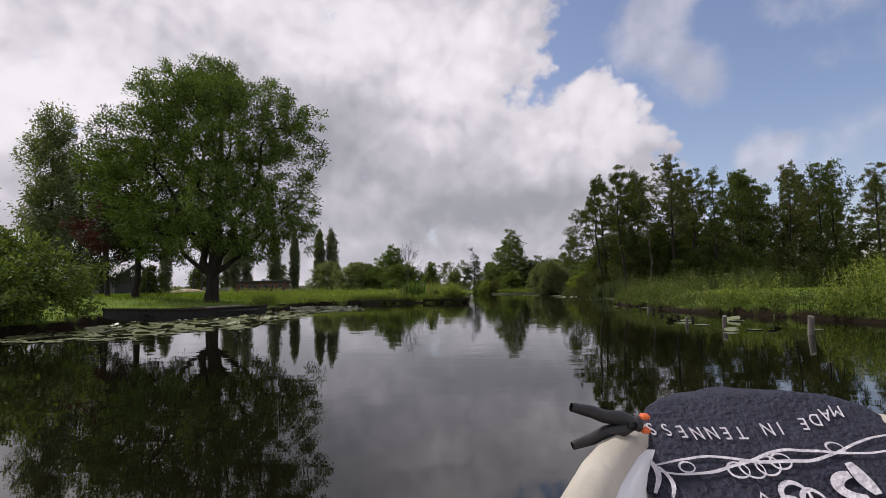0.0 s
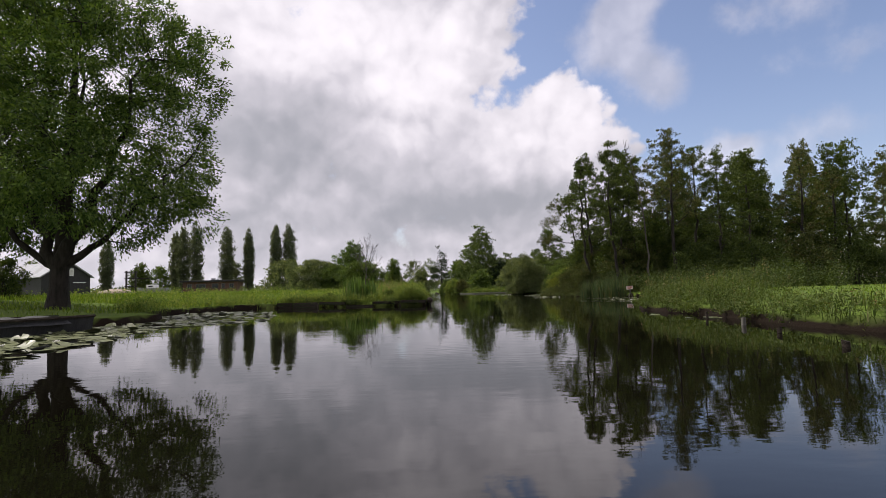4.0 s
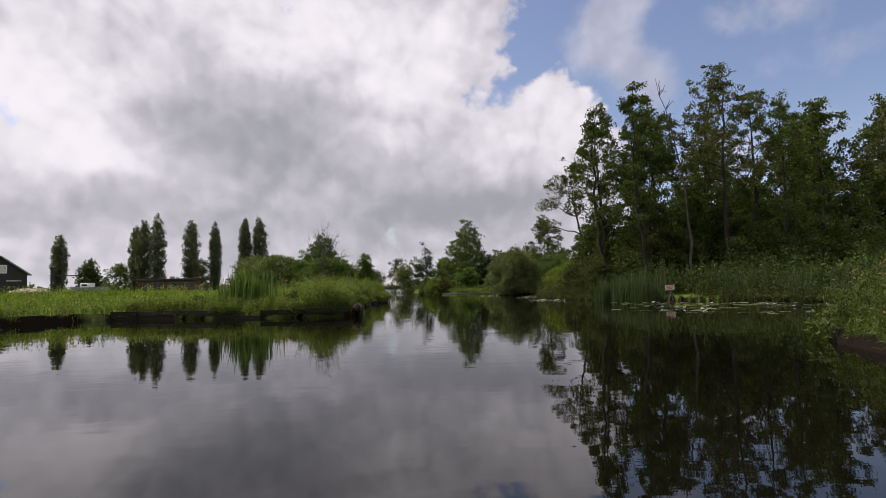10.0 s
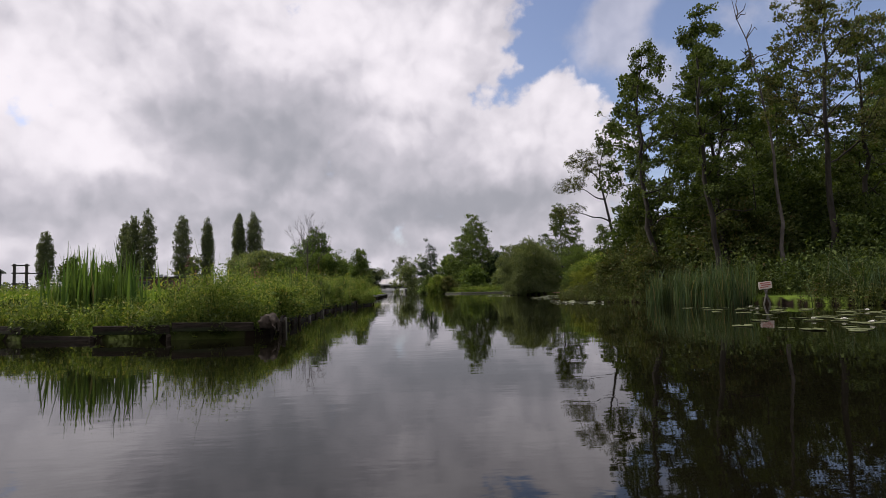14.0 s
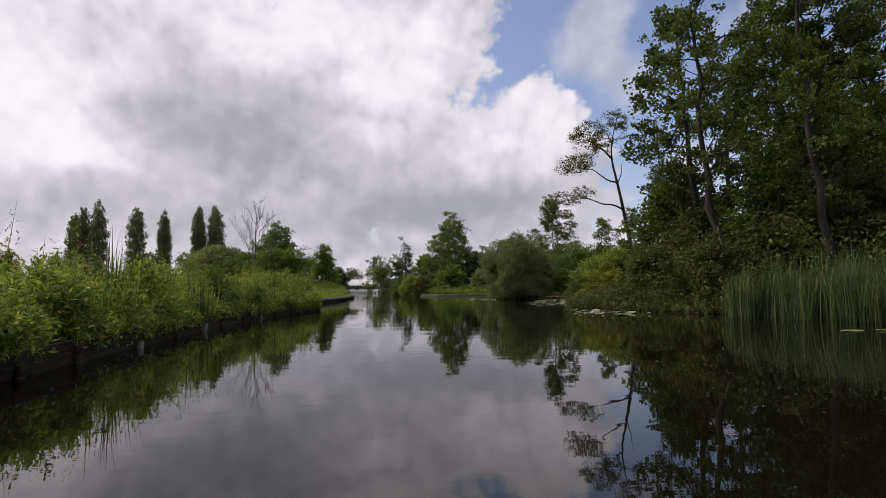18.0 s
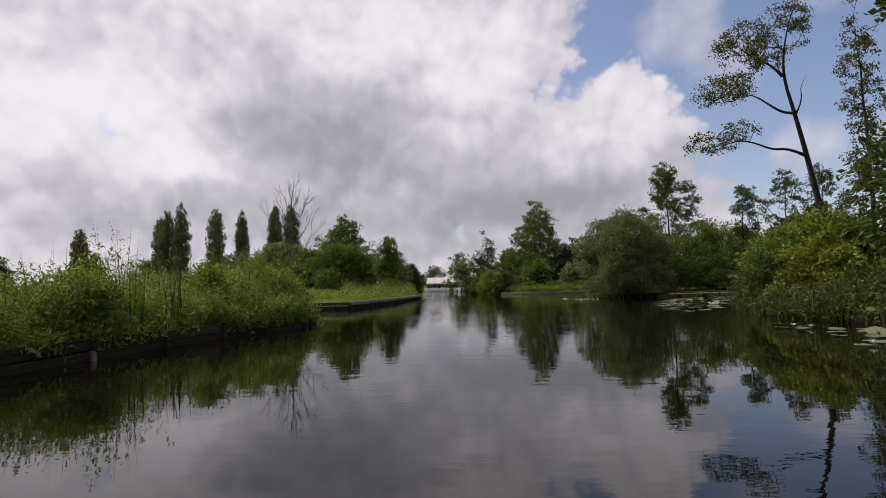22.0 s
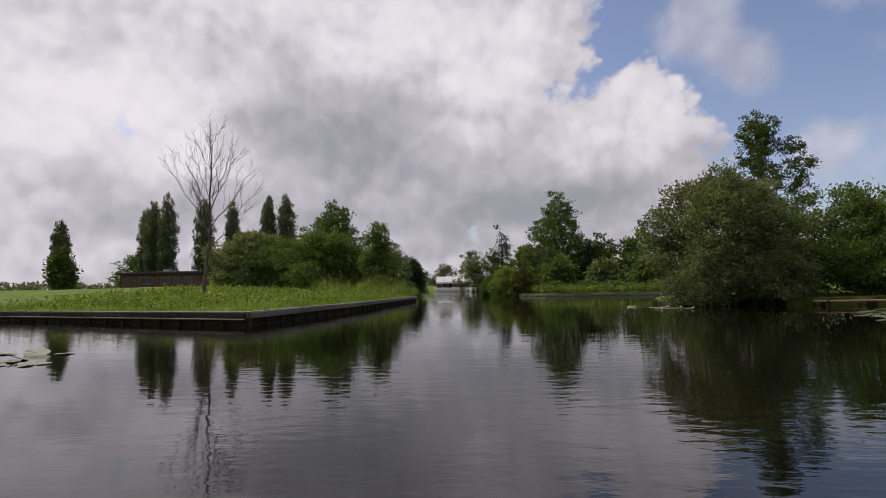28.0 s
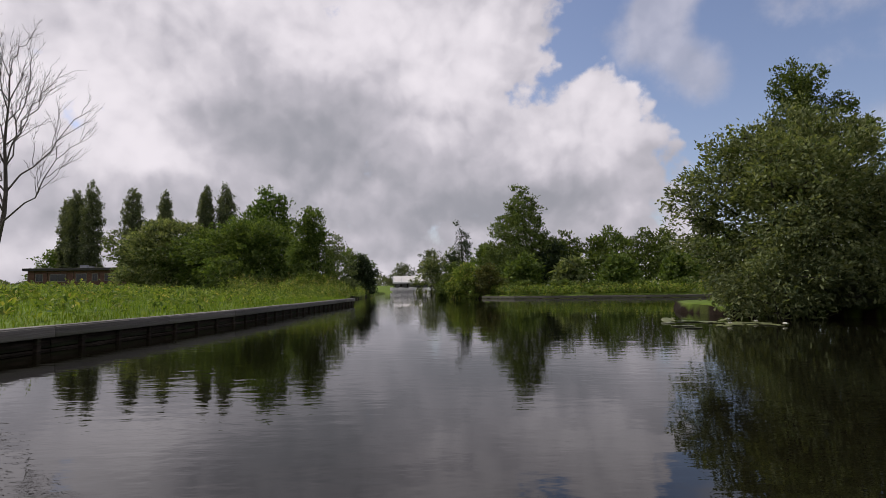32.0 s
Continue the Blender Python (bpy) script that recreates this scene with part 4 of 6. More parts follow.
bush("willow_bush", "pale scrub behind the meadow", -33, 165, 8, 4, 9.5, SHRUB_GREY, clumps=300, clump_r=0.8, leaf=0.4, seed=98, n=12)
# the shrub by the punt
bush("garden_shrub", "dense light green shrub on the bank", -10.9, 13.6, 2.8, 2.5, 2.5, SHRUB, clumps=640, clump_r=0.25, per=36, leaf=0.11, seed=99, n=12)
bush("garden_shrub", "dense light green shrub on the bank", -13.8, 15.6, 2.4, 2.2, 2.6, SHRUB, clumps=420, clump_r=0.26, per=32, leaf=0.12, seed=100, n=10)
bush("dark_bush", "small dark bush on the lawn under the willow", -21.0, 40.5, 1.2, 1.1, 2.4, WEED_DARK, clumps=120, clump_r=0.26, leaf=0.13, seed=101, n=7)

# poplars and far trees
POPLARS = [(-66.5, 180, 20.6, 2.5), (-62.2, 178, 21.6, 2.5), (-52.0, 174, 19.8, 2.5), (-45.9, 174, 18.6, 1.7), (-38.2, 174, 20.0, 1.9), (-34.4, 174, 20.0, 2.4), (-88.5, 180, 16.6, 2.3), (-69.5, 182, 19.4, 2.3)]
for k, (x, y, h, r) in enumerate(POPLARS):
    tree("poplar_tree", "tall columnar poplar behind the meadow", (x, y, gz(x, y)), h, column(random.Random(300 + k), 21, r * 1.0, 0.9, h * 0.915, 0.30), POPLAR_HAZE, 0.3, clumps=700, clump_r=0.30, per=22, leaf=0.32, aspect=0.6, seed=300 + k,
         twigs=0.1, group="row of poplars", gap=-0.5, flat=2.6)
tree("cypress_tree", "tall pyramid-shaped green tree by the lawn", (20.2, 168, gz(20.2, 168)), 19.4,
     [(R.uniform(-0.7, 0.7), 0, 1.5 + 15.6 * f, 5.6 * (1 - f ** 2.1) + 0.9, 4.6 * (1 - f ** 2.1) + 0.9, 2.0) for f in [i / 11 for i in range(12)]] + [(-4.6, 0, 6, 2.2, 2, 2.4)], CONE, 0.4, clumps=1100, clump_r=0.6, per=30, leaf=0.36, seed=320, gap=-0.25)
tree("pine_tree", "open layered pine beyond the lawn", (10.2, 187, gz(10.2, 187)), 13.8, [(R.uniform(-1, 1), 0, 5 + 8.4 * f, 3.4 * (1.1 - f), 3 * (1.1 - f), 1.2) for f in (0, 0.25, 0.5, 0.75, 1)], CONIFER, 0.3, clumps=170,
     clump_r=0.6, per=24, leaf=0.42, aspect=0.35, seed=321)
for k, (x, y, rx, h, m) in enumerate(((1.4, 268, 8.4, 15.0, POPLAR_HAZE), (9.5, 266, 6.3, 15.5, BIRCH), (14.5, 172, 4, 9, SHRUB), (25.5, 165, 4.5, 8.2, CONIFER), (33, 166, 6, 9.6, ALDER), (42, 168, 7, 10.6, ALDER), (52, 168, 7, 10, SHRUB),
                                      (64, 170, 8, 11, ALDER), (-9, 272, 7, 9, POPLAR_HAZE), (-107, 176, 6, 11, ALDER), (-66, 152, 3.0, 8.0, ALDER), (-118, 178, 8, 11, ALDER), (-54, 186, 5, 10, POPLAR_HAZE), (-78, 190, 6, 9, SHRUB),
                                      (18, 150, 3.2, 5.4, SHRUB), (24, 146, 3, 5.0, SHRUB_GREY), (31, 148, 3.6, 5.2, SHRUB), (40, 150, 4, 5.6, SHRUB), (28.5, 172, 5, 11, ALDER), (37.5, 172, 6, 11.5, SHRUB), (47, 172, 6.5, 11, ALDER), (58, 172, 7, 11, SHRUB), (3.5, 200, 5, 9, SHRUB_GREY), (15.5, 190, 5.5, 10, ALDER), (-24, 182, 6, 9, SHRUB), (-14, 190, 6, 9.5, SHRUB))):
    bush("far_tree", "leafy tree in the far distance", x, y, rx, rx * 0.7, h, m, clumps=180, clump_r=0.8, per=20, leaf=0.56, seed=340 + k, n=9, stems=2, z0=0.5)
for k, (x, y, rx, h, m) in enumerate(((8.3, 113, 1.8, 3.0, WEED), (10.0, 112, 1.7, 2.6, ALDER_OLIVE), (7.4, 117, 1.6, 3.2, SHRUB))):
    bush("waterside_bush", "rounded bush at the corner of the lawn", x, y, rx, rx, h, m, clumps=240, clump_r=0.3, leaf=0.16, seed=380 + k, n=8)
for k in range(8):
    x = 12.5 + k * 2.6
    bush("hedge_plant", "low clipped hedge plant along the lawn bank", x, 110.6 - 0.30 * (x - 12), 1.5, 0.9, 1.1, SHRUB, clumps=90, clump_r=0.24, leaf=0.15, seed=400 + k, n=6, stems=2, group="hedge along the lawn")


def bare_tree(at, h, seed):
    """A straight leader with rising boughs, each with its branches and twigs."""
    rng = np.random.default_rng(seed)
    root = thing("bare_tree", "leafless grey tree with fine upright branches", "tree", at)

    def shoot(g, p, d, ln, r, lv):
        n = 6
        pts = curve_pts(p, p + unit(d) * ln, 0, 0.03, n, rng)
        pts[:, 2] += np.linspace(0, 1, n) ** 2 * ln * 0.12
        g.add(*tube(pts, r * np.linspace(1, 0.35, n), 6 if lv == 0 else 4))
        if lv == 3:
            return
        for k in range((6, 4, 3)[lv]):
            f = rng.uniform(0.3, 1.0)
            q = pts[min(n - 1, int(f * (n - 1) + 0.5))]
            e = unit(d) + unit(rng.normal(size=3)) * 0.62 + np.array([0, 0, 0.18])
            shoot(g, q, e, ln * rng.uniform(0.34, 0.56), r * 0.48, lv + 1)

    n = 12
    lead = curve_pts((0, 0, -0.1), (0.25, 0, h * 0.9), 0, 0.006, n, rng)
    stem = Gather()
    stem.add(*tube(lead, 0.072 * np.linspace(1.15, 0.14, n), 8))
    part_np("trunk", *stem.out(), BARK_TWIG, root, smooth=True)
    for k in range(17):
        bough = Gather()
        f = 0.30 + 0.66 * k / 16
        a = k * 2.399
        q = lead[int(round(f * (n - 1)))]
        shoot(bough, q, np.array([math.cos(a), math.sin(a), 0.95 + 0.8 * f]), h * (0.10 + 0.30 * (1 - f) + (0.06 if 0.4 < f < 0.75 else 0)), 0.027 * (1.25 - f * 0.8), 0)
        part_np("branch", *bough.out(), BARK_TWIG, root, smooth=True)
    return root


bare_tree((-5.35, 83.4, gz(-5.35, 83.4)), 7.35, 8)


def dead_alder(at, h, seed):
    """A crooked bare leader with a few broken side branches."""
    rng = np.random.default_rng(seed)
    root = thing("dead_alder", "crooked dead alder standing bare above the wood", "tree", at)
    g = Gather()
    f = np.linspace(0, 1, 14)
    p = np.stack([0.40 * np.sin(f * 4.2) - 1.1 * f, 0.2 * np.sin(f * 6), f * h], 1) + rng.normal(size=(14, 3)) * 0.03
    g.add(*tube(p, 0.075 * np.linspace(1.1, 0.12, 14), 7))
    for k in range(9):
        q = p[rng.integers(7, 14)]
        d = unit(rng.normal(size=3) * np.array([1, 0.6, 0.2]) + np.array([0, 0, 0.9]))
        g.add(*tube(curve_pts(q, q + d * rng.uniform(0.5, 1.3), 0.08, 0.08, 5, rng), 0.028 * np.linspace(1, 0.3, 5), 5))
    part_np("trunk", *g.out(), BARK_TWIG, root, smooth=True)


dead_alder((18.6, 50.6, gz(18.6, 50.6)), 11.6, 3)

# ---- bank edges of timber ----
def along(points, step):
    """Places and headings every step metres along a line of points."""
    out = []
    for (ax, ay), (bx, by) in zip(points, points[1:]):
        ln = math.hypot(bx - ax, by - ay)
        k = max(1, round(ln / step))
        for i in range(k):
            out.append(((ax + (bx - ax) * i / k, ay + (by - ay) * i / k), (ax + (bx - ax) * (i + 1) / k, ay + (by - ay) * (i + 1) / k)))
    return out


def board_mesh(name, length, height, thick, mat, bevel=0.008):
    bm = bmesh.new()
    box(bm, (-length / 2, -thick / 2, -height / 2), (length / 2, thick / 2, height / 2), bevel)
    me = bpy.data.meshes.new(name)
    bm.to_mesh(me)
    bm.free()
    me.materials.append(mat)
    return me


def post_mesh(name, radius, height, mat, slant=0.02):
    bm = bmesh.new()
    bmesh.ops.create_cone(bm, cap_ends=True, segments=14, radius1=radius * 1.06, radius2=radius * 0.92, depth=height)
    for v in bm.verts:
        if v.co.z > 0:
            v.co.z += v.co.x * 0.35 + v.co.y * 0.1
    me = bpy.data.meshes.new(name)
    bm.to_mesh(me)
    bm.free()
    me.materials.append(mat)
    return me


def put(name, me, parent, x, y, z, turn=0.0, tilt=0.0, roll=0.0, sx=1.0):
    ob = new(name, me)
    ob.parent = parent
    ob.matrix_basis = pose(x, y, z, roll, tilt, turn) @ Matrix.Diagonal((sx, 1, 1, 1))
    return ob


rb = random.Random(77)
rev = thing("bank_revetment", "dark rotting timber edging along the overgrown bank", "bank edging")
plank_me, post_me = board_mesh("plank", 1.0, 0.155, 0.045, WOOD_DARK), post_mesh("post", 0.042, 0.62, WOOD_DARK)
pale_post = post_mesh("post", 0.045, 0.62, WOOD_POST)
for (ax, ay), (bx, by) in along([(-7.2, 42.5), (-6.3, 42.55), (-3, 40.95), (0, 40.12), (1.52, 40.12), (1.68, 41.2), (1.41, 42.6), (1.26, 45), (1.14, 48.5), (0.96, 52), (1.26, 57), (2.16, 61.2), (1.91, 63.5)], 1.5):
    ln, ang = math.hypot(bx - ax, by - ay), math.degrees(math.atan2(by - ay, bx - ax))
    for row in (0, 1):
        if rb.random() < 0.9:
            put("plank", plank_me, rev, (ax + bx) / 2, (ay + by) / 2, 0.04 + row * 0.165 + rb.uniform(-0.02, 0.02), ang, rb.uniform(-1.5, 1.5), rb.uniform(-8, 8), ln * rb.uniform(0.92, 1.04))
    nx, ny = (by - ay) / ln, -(bx - ax) / ln
    if rb.random() < 0.75:
        put("post", pale_post if rb.random() < 0.35 else post_me, rev, ax + nx * 0.075, ay + ny * 0.075, -0.12 + rb.uniform(-0.1, 0.08), rb.uniform(0, 360), rb.uniform(-9, 9), rb.uniform(-9, 9))

quay = thing("quay_wall", "low timber quay with pale grey cap board and dark planks", "quay")
cap_me = board_mesh("cap_board", 1.0, 0.030, 0.20, WOOD_GREY)
fas_me = board_mesh("fascia_board", 1.0, 0.115, 0.05, WOOD_DARK)
fasg_me = board_mesh("fascia_board", 1.0, 0.15, 0.05, WOOD_GREY)
rail_me = board_mesh("rail", 1.0, 0.035, 0.06, WOOD_GREY)
low_me, qpost_me = board_mesh("plank", 1.0, 0.15, 0.04, WOOD_DARK), board_mesh("post", 0.075, 0.9, 0.075, WOOD_DARK)
QL = [(-40, 91.0), (-24.8, 84.82), (-10, 78.8), (0.66, 73.7)]
QS = [(0.66, 73.7), (1.3, 82.5), (1.5, 100)]
for line in (QL, QS):
    for (ax, ay), (bx, by) in along(line, 2.6):
        ln, ang = math.hypot(bx - ax, by - ay), math.degrees(math.atan2(by - ay, bx - ax))
        mx, my = (ax + bx) / 2, (ay + by) / 2
        nx, ny = (by - ay) / ln, -(bx - ax) / ln
        put("cap_board", cap_me, quay, mx - nx * 0.02, my - ny * 0.02, 0.338 + rb.uniform(-0.004, 0.004), ang, 0, 0, ln - 0.006)
        put("fascia_board", fas_me if line is QL else fasg_me, quay, mx + nx * 0.075, my + ny * 0.075, 0.262, ang, 0, 0, ln - 0.006)
        if line is QL:
            put("rail", rail_me, quay, mx + nx * 0.12, my + ny * 0.12, 0.165, ang, 0, 0, ln - 0.01)
        put("plank", low_me, quay, mx + nx * 0.01, my + ny * 0.01, 0.115, ang, 0, rb.uniform(-2, 2), ln - 0.01)
        put("plank", low_me, quay, mx + nx * 0.012, my + ny * 0.012, -0.05, ang, 0, rb.uniform(-2, 2), ln - 0.01)
    for (ax, ay), (bx, by) in along(line, 0.85):
        ln = math.hypot(bx - ax, by - ay)
        nx, ny = (by - ay) / ln, -(bx - ax) / ln
        put("post", qpost_me, quay, ax + nx * 0.055, ay + ny * 0.055, -0.25, math.degrees(math.atan2(by - ay, bx - ax)))
for (ax, ay), (bx, by) in along([(1.45, 100.1), (0.95, 101.5), (-0.5, 112)], 1.2):
    ang = math.degrees(math.atan2(by - ay, bx - ax))
    put("plank", plank_me, rev, (ax + bx) / 2, (ay + by) / 2, 0.12, ang, 0, 0, 1.2)
    put("post", post_me, rev, ax, ay, 0.05)
# the low wooden edge before the far lawn, and the board along the lily bay
lawn_edge = thing("bank_edging", "low dull brown timber edge before the lawn", "bank edging")
edge_me = board_mesh("plank", 1.0, 0.16, 0.05, WOOD_GREY)
for (ax, ay), (bx, by) in along([(9.4, 110.8), (11.5, 108.35), (24, 104.35), (30, 100.9)], 2.2):
    put("plank", edge_me, lawn_edge, (ax + bx) / 2, (ay + by) / 2, 0.10, math.degrees(math.atan2(by - ay, bx - ax)), 0, 0, math.hypot(bx - ax, by - ay))
jetty = thing("low_jetty", "low jetty of reddish boards at the water's edge", "jetty")
jb = board_mesh("board", 2.05, 0.05, 0.16, WOOD_RED)
jp = post_mesh("post", 0.05, 0.6, WOOD_DARK)
for k in range(4):
    for r in range(4):
        put("board", jb, jetty, 17.9 + 2.08 * k + 0.06 * r, 79.0 - 0.54 * k + 0.17 * r, 0.17, -14.5)
    put("post", jp, jetty, 17.1 + 2.08 * k, 79.0 - 0.54 * k, -0.1)

# mooring stakes and stubs in the water
for k, (x, y, h, r) in enumerate(((5.0, 11.8, 0.16, 0.035), (5.3, 10.8, 0.22, 0.045), (5.7, 8.9, 0.29, 0.048), (5.9, 15.4, 0.07, 0.05), (5.9, 14.4, 0.08, 0.05), (5.8, 13.4, 0.09, 0.05), (6.9, 19.2, 0.14, 0.045), (6.4, 17.4, 0.09, 0.04), (7.4, 21.4, 0.16, 0.03))):
    ob = new("mooring_stake", post_mesh("mooring_stake", r, h + 0.6, WOOD_POST if k < 3 or k == 6 else WOOD_DARK))
    ob.matrix_basis = pose(x, y, (h - 0.6) / 2, 3 * math.sin(k), 4 * math.cos(k * 2), 40 * k)
    tagged(ob, "weathered grey wooden stake standing in the water" if k < 3 or k == 6 else "dark rotten stake stub standing in the water", "stake", "stakes by the bank")


def driftwood(at, turn, length, seed, r=0.11, hang=6):
    """A rotten log along the edge, gnarled, with roots that hang to the water."""
    rng = np.random.default_rng(seed)
    root = thing("driftwood", "weathered grey-brown log lying over the bank edge", "log", at, turn)
    n, m = 44, 26
    p = np.stack([np.linspace(-length / 2, length / 2, n), rng.normal(size=n) * 0.012, 0.10 + 0.04 * np.sin(np.linspace(0, 5, n))], 1)
    v, f = tube(p, r * np.linspace(1.15, 0.8, n) * np.minimum(1, 0.05 + 0.6 * np.minimum(np.arange(n), np.arange(n)[::-1])), m)
    for i in range(len(v)):
        q = Vector(v[i])
        v[i, 1:] += (v[i, 1:] - p[i // m, 1:]) * (0.45 * noise.noise(Vector((q.x * 3.0, q.y * 9, q.z * 9 + seed))) + 0.22 * noise.noise(Vector((q.x * 11, q.y * 30, q.z * 30))) + 0.25 * noise.noise(Vector((q.x * 30, q.y * 60, q.z * 60))))
    part_np("log", v, f, BARK_PALE, root, smooth=True)
    for k in range(hang):
        b = p[rng.integers(1, n - 1)] + np.array([0, -r * 0.8, 0])
        e = b + np.array([rng.normal() * 0.08, -0.02 + rng.normal() * 0.02, -rng.uniform(0.06, 0.26)])
        part_np("root", *tube(curve_pts(b, e, 0.04, 0.07, 6, rng), rng.uniform(0.006, 0.020) * np.linspace(1, 0.45, 6), 7), BARK_PALE, root, smooth=True)


driftwood((1.66, 40.6, 0.16), 96, 1.1, 4, 0.11, 22)


# ---- plants of the banks ----
def weeds(name, label, base, height, mat, seed, per=22, leaf=0.10, aspect=0.34, top_mat=None, spread=0.16, top=0.0, vary=0.6):
    """A stand of leafy stems: a thin stem each, leaves all the way up."""
    rng = np.random.default_rng(seed)
    n = len(base)
    if not n:
        return
    hn = np.array([noise.noise(Vector((b[0] * 0.7, b[1] * 0.7, seed))) + 0.35 * noise.noise(Vector((b[0] * 2.6, b[1] * 2.6, seed))) for b in base])
    h = height * np.maximum(0.3, 1 + vary * hn) * rng.uniform(0.6, 1.25, n)
    lean = rng.normal(size=(n, 2)) * 0.13
    v1, f1 = blades(rng, base, 1.0, 0.012, 0.0)
    b0 = v1.reshape(n, 6, 3)
    rel = b0 - base[:, None]
    b0 = base[:, None] + np.concatenate([rel[..., :2] + lean[:, None] * rel[..., 2:] * h[:, None, None], rel[..., 2:] * h[:, None, None]], -1)
    k = rng.uniform(0.12, 1.0, (n, per))
    c = base[:, None] + np.stack([lean[:, None, 0] * k * h[:, None], lean[:, None, 1] * k * h[:, None], k * h[:, None]], -1)
    c = c.reshape(-1, 3) + rng.normal(size=(n * per, 3)) * spread * 0.3
    o = rng.normal(size=(n * per, 3))
    o[:, 2] = 0.35
    lv, lf = leaves(rng, c, leaf, aspect, 0.5, 0.0, unit(o))
    g = Gather()
    g.add(b0.reshape(-1, 3), f1)
    g.add(lv, lf)
    ob = part_np(name, *g.out(), mat)
    tagged(ob, label, "weeds", kind="stuff")
    if top_mat is not None:
        pick = rng.random(n) < top
        tips = base[pick] + np.stack([lean[pick, 0] * h[pick], lean[pick, 1] * h[pick], h[pick]], 1)
        m = 16
        cc = np.repeat(tips, m, 0) + rng.normal(size=(len(tips) * m, 3)) * np.array([0.02, 0.02, 0.09])
        ob = part_np(name + "_flowers", *leaves(rng, cc, 0.030, 0.6, 0.1), top_mat)
        tagged(ob, "flower spikes over " + label, "flowers", kind="stuff")


def clear_of(base, x, y, r):
    """Only the places farther than r from a point."""
    return base[np.hypot(base[:, 0] - x, base[:, 1] - y) > r]


def stand(name, label, base, height, width, mat, seed, bend=0.3, category="reeds"):
    rng = np.random.default_rng(seed)
    hn = np.array([noise.noise(Vector((b[0] * 0.7, b[1] * 0.7, seed))) for b in base])
    h2 = np.array([noise.noise(Vector((b[0] * 2.2, b[1] * 2.2, seed + 3))) for b in base])
    ob = part_np(name, *blades(rng, base, height * (1 + 0.55 * hn + 0.35 * h2), width, bend), mat)
    return tagged(ob, label, category, kind="stuff")


def clumpy(base, scale, least, seed):
    """Only the places where a drifting noise is high: stands in clumps with gaps."""
    return base[np.array([noise.noise(Vector((b[0] * scale, b[1] * scale, seed))) > least for b in base], bool)]


rg = np.random.default_rng(1)
# left: overgrown bank of the island
front = lambda x, y: (y < 46.5) & (x > -7)
flank = lambda x, y: (y >= 43) & (x > -3)
weeds("bank_weeds", "tall leafy weeds crowding the timber edge", spots(rg, 9000, (-1.2, 42.5, 2.7, 65.5), flank, 0.05, 1.5), 0.62, WEED, 31, 36, 0.080, 0.28, SEED, top=0.05, vary=1.3)
weeds("bank_weeds", "tall leafy weeds behind the bank edge", spots(rg, 3000, (-4, 44, 1.6, 65), flank, 1.2, 3.2), 0.82, WEED, 32, 18, 0.10, 0.28, PINK, top=0.14, vary=1.0)
weeds("bank_weeds", "dense low weeds on the bank corner", spots(rg, 5200, (-7, 40, 2.7, 45), front, 0.05, 1.5), 0.45, WEED, 33, 22, 0.075, 0.34)
weeds("bank_weeds", "bright leafy weeds on the island tip", spots(rg, 1500, (-0.2, 40.3, 2.6, 44.5), front, 0.1, 1.2), 0.60, WEED, 34, 28, 0.085, 0.26, vary=0.9)
weeds("bank_weeds", "tall leafy weeds at the end of the bank", spots(rg, 3000, (-1.5, 61.2, 2.7, 65.5), None, 0.30, 1.8), 1.0, WEED, 35, 36, 0.10, 0.28, SEED, top=0.14, vary=1.0)
weeds("bramble_fringe", "shoots hanging over the corner planks", clumpy(spots(rg, 9000, (-7, 39.8, 1.1, 44), front, -0.10, 0.15, 0.14), 0.9, 0.0, 7), 0.24, WEED_DARK, 39, 14, 0.075, 0.36)
weeds("bramble_fringe", "bramble shoots hanging over the timber edge", clumpy(spots(rg, 16000, (-1, 42, 2.8, 65), flank, -0.12, 0.2, 0.14), 0.9, -0.10, 6), 0.28, WEED, 36, 16, 0.085, 0.40)
weeds("bramble_fringe", "shoots hanging over the end of the bank", spots(rg, 9000, (-1, 58.5, 2.8, 65), flank, -0.14, 0.3, 0.12), 0.42, WEED, 137, 18, 0.09, 0.36, vary=0.9)
weeds("tall_stems", "single tall flowering stems over the weeds", spots(rg, 240, (-2, 42.5, 2.2, 65), flank, 0.2, 2.4), 1.15, WEED, 136, 26, 0.065, 0.24, SEED, top=0.25, vary=0.7)
weeds("bank_weeds", "scrubby weeds on the meadow edge", spots(rg, 5000, (-14, 30, -5, 46), None, 0.05, 1.2), 0.50, WEED, 37, 14, 0.09, 0.35)
iris = np.stack([rg.normal(-2.3, 0.42, 420), rg.normal(42.0, 0.25, 420), np.full(420, 0.2)], 1)
stand("iris_leaves", "clump of upright sword-shaped iris leaves", iris, 1.12, 0.042, IRIS, 38, 0.16, "iris")
for k, (x, y) in enumerate(((0.9, 50.5), (0.8, 56.6), (1.0, 57.6), (0.7, 47.2), (1.2, 60.4))):
    cl = np.stack([rg.normal(x, 0.16, 34), rg.normal(y, 0.2, 34), np.full(34, 0.2)], 1)
    stand("cattail_leaves", "tuft of tall cattail leaves among the weeds", cl, 1.2, 0.024, REED, 50 + k, 0.12)
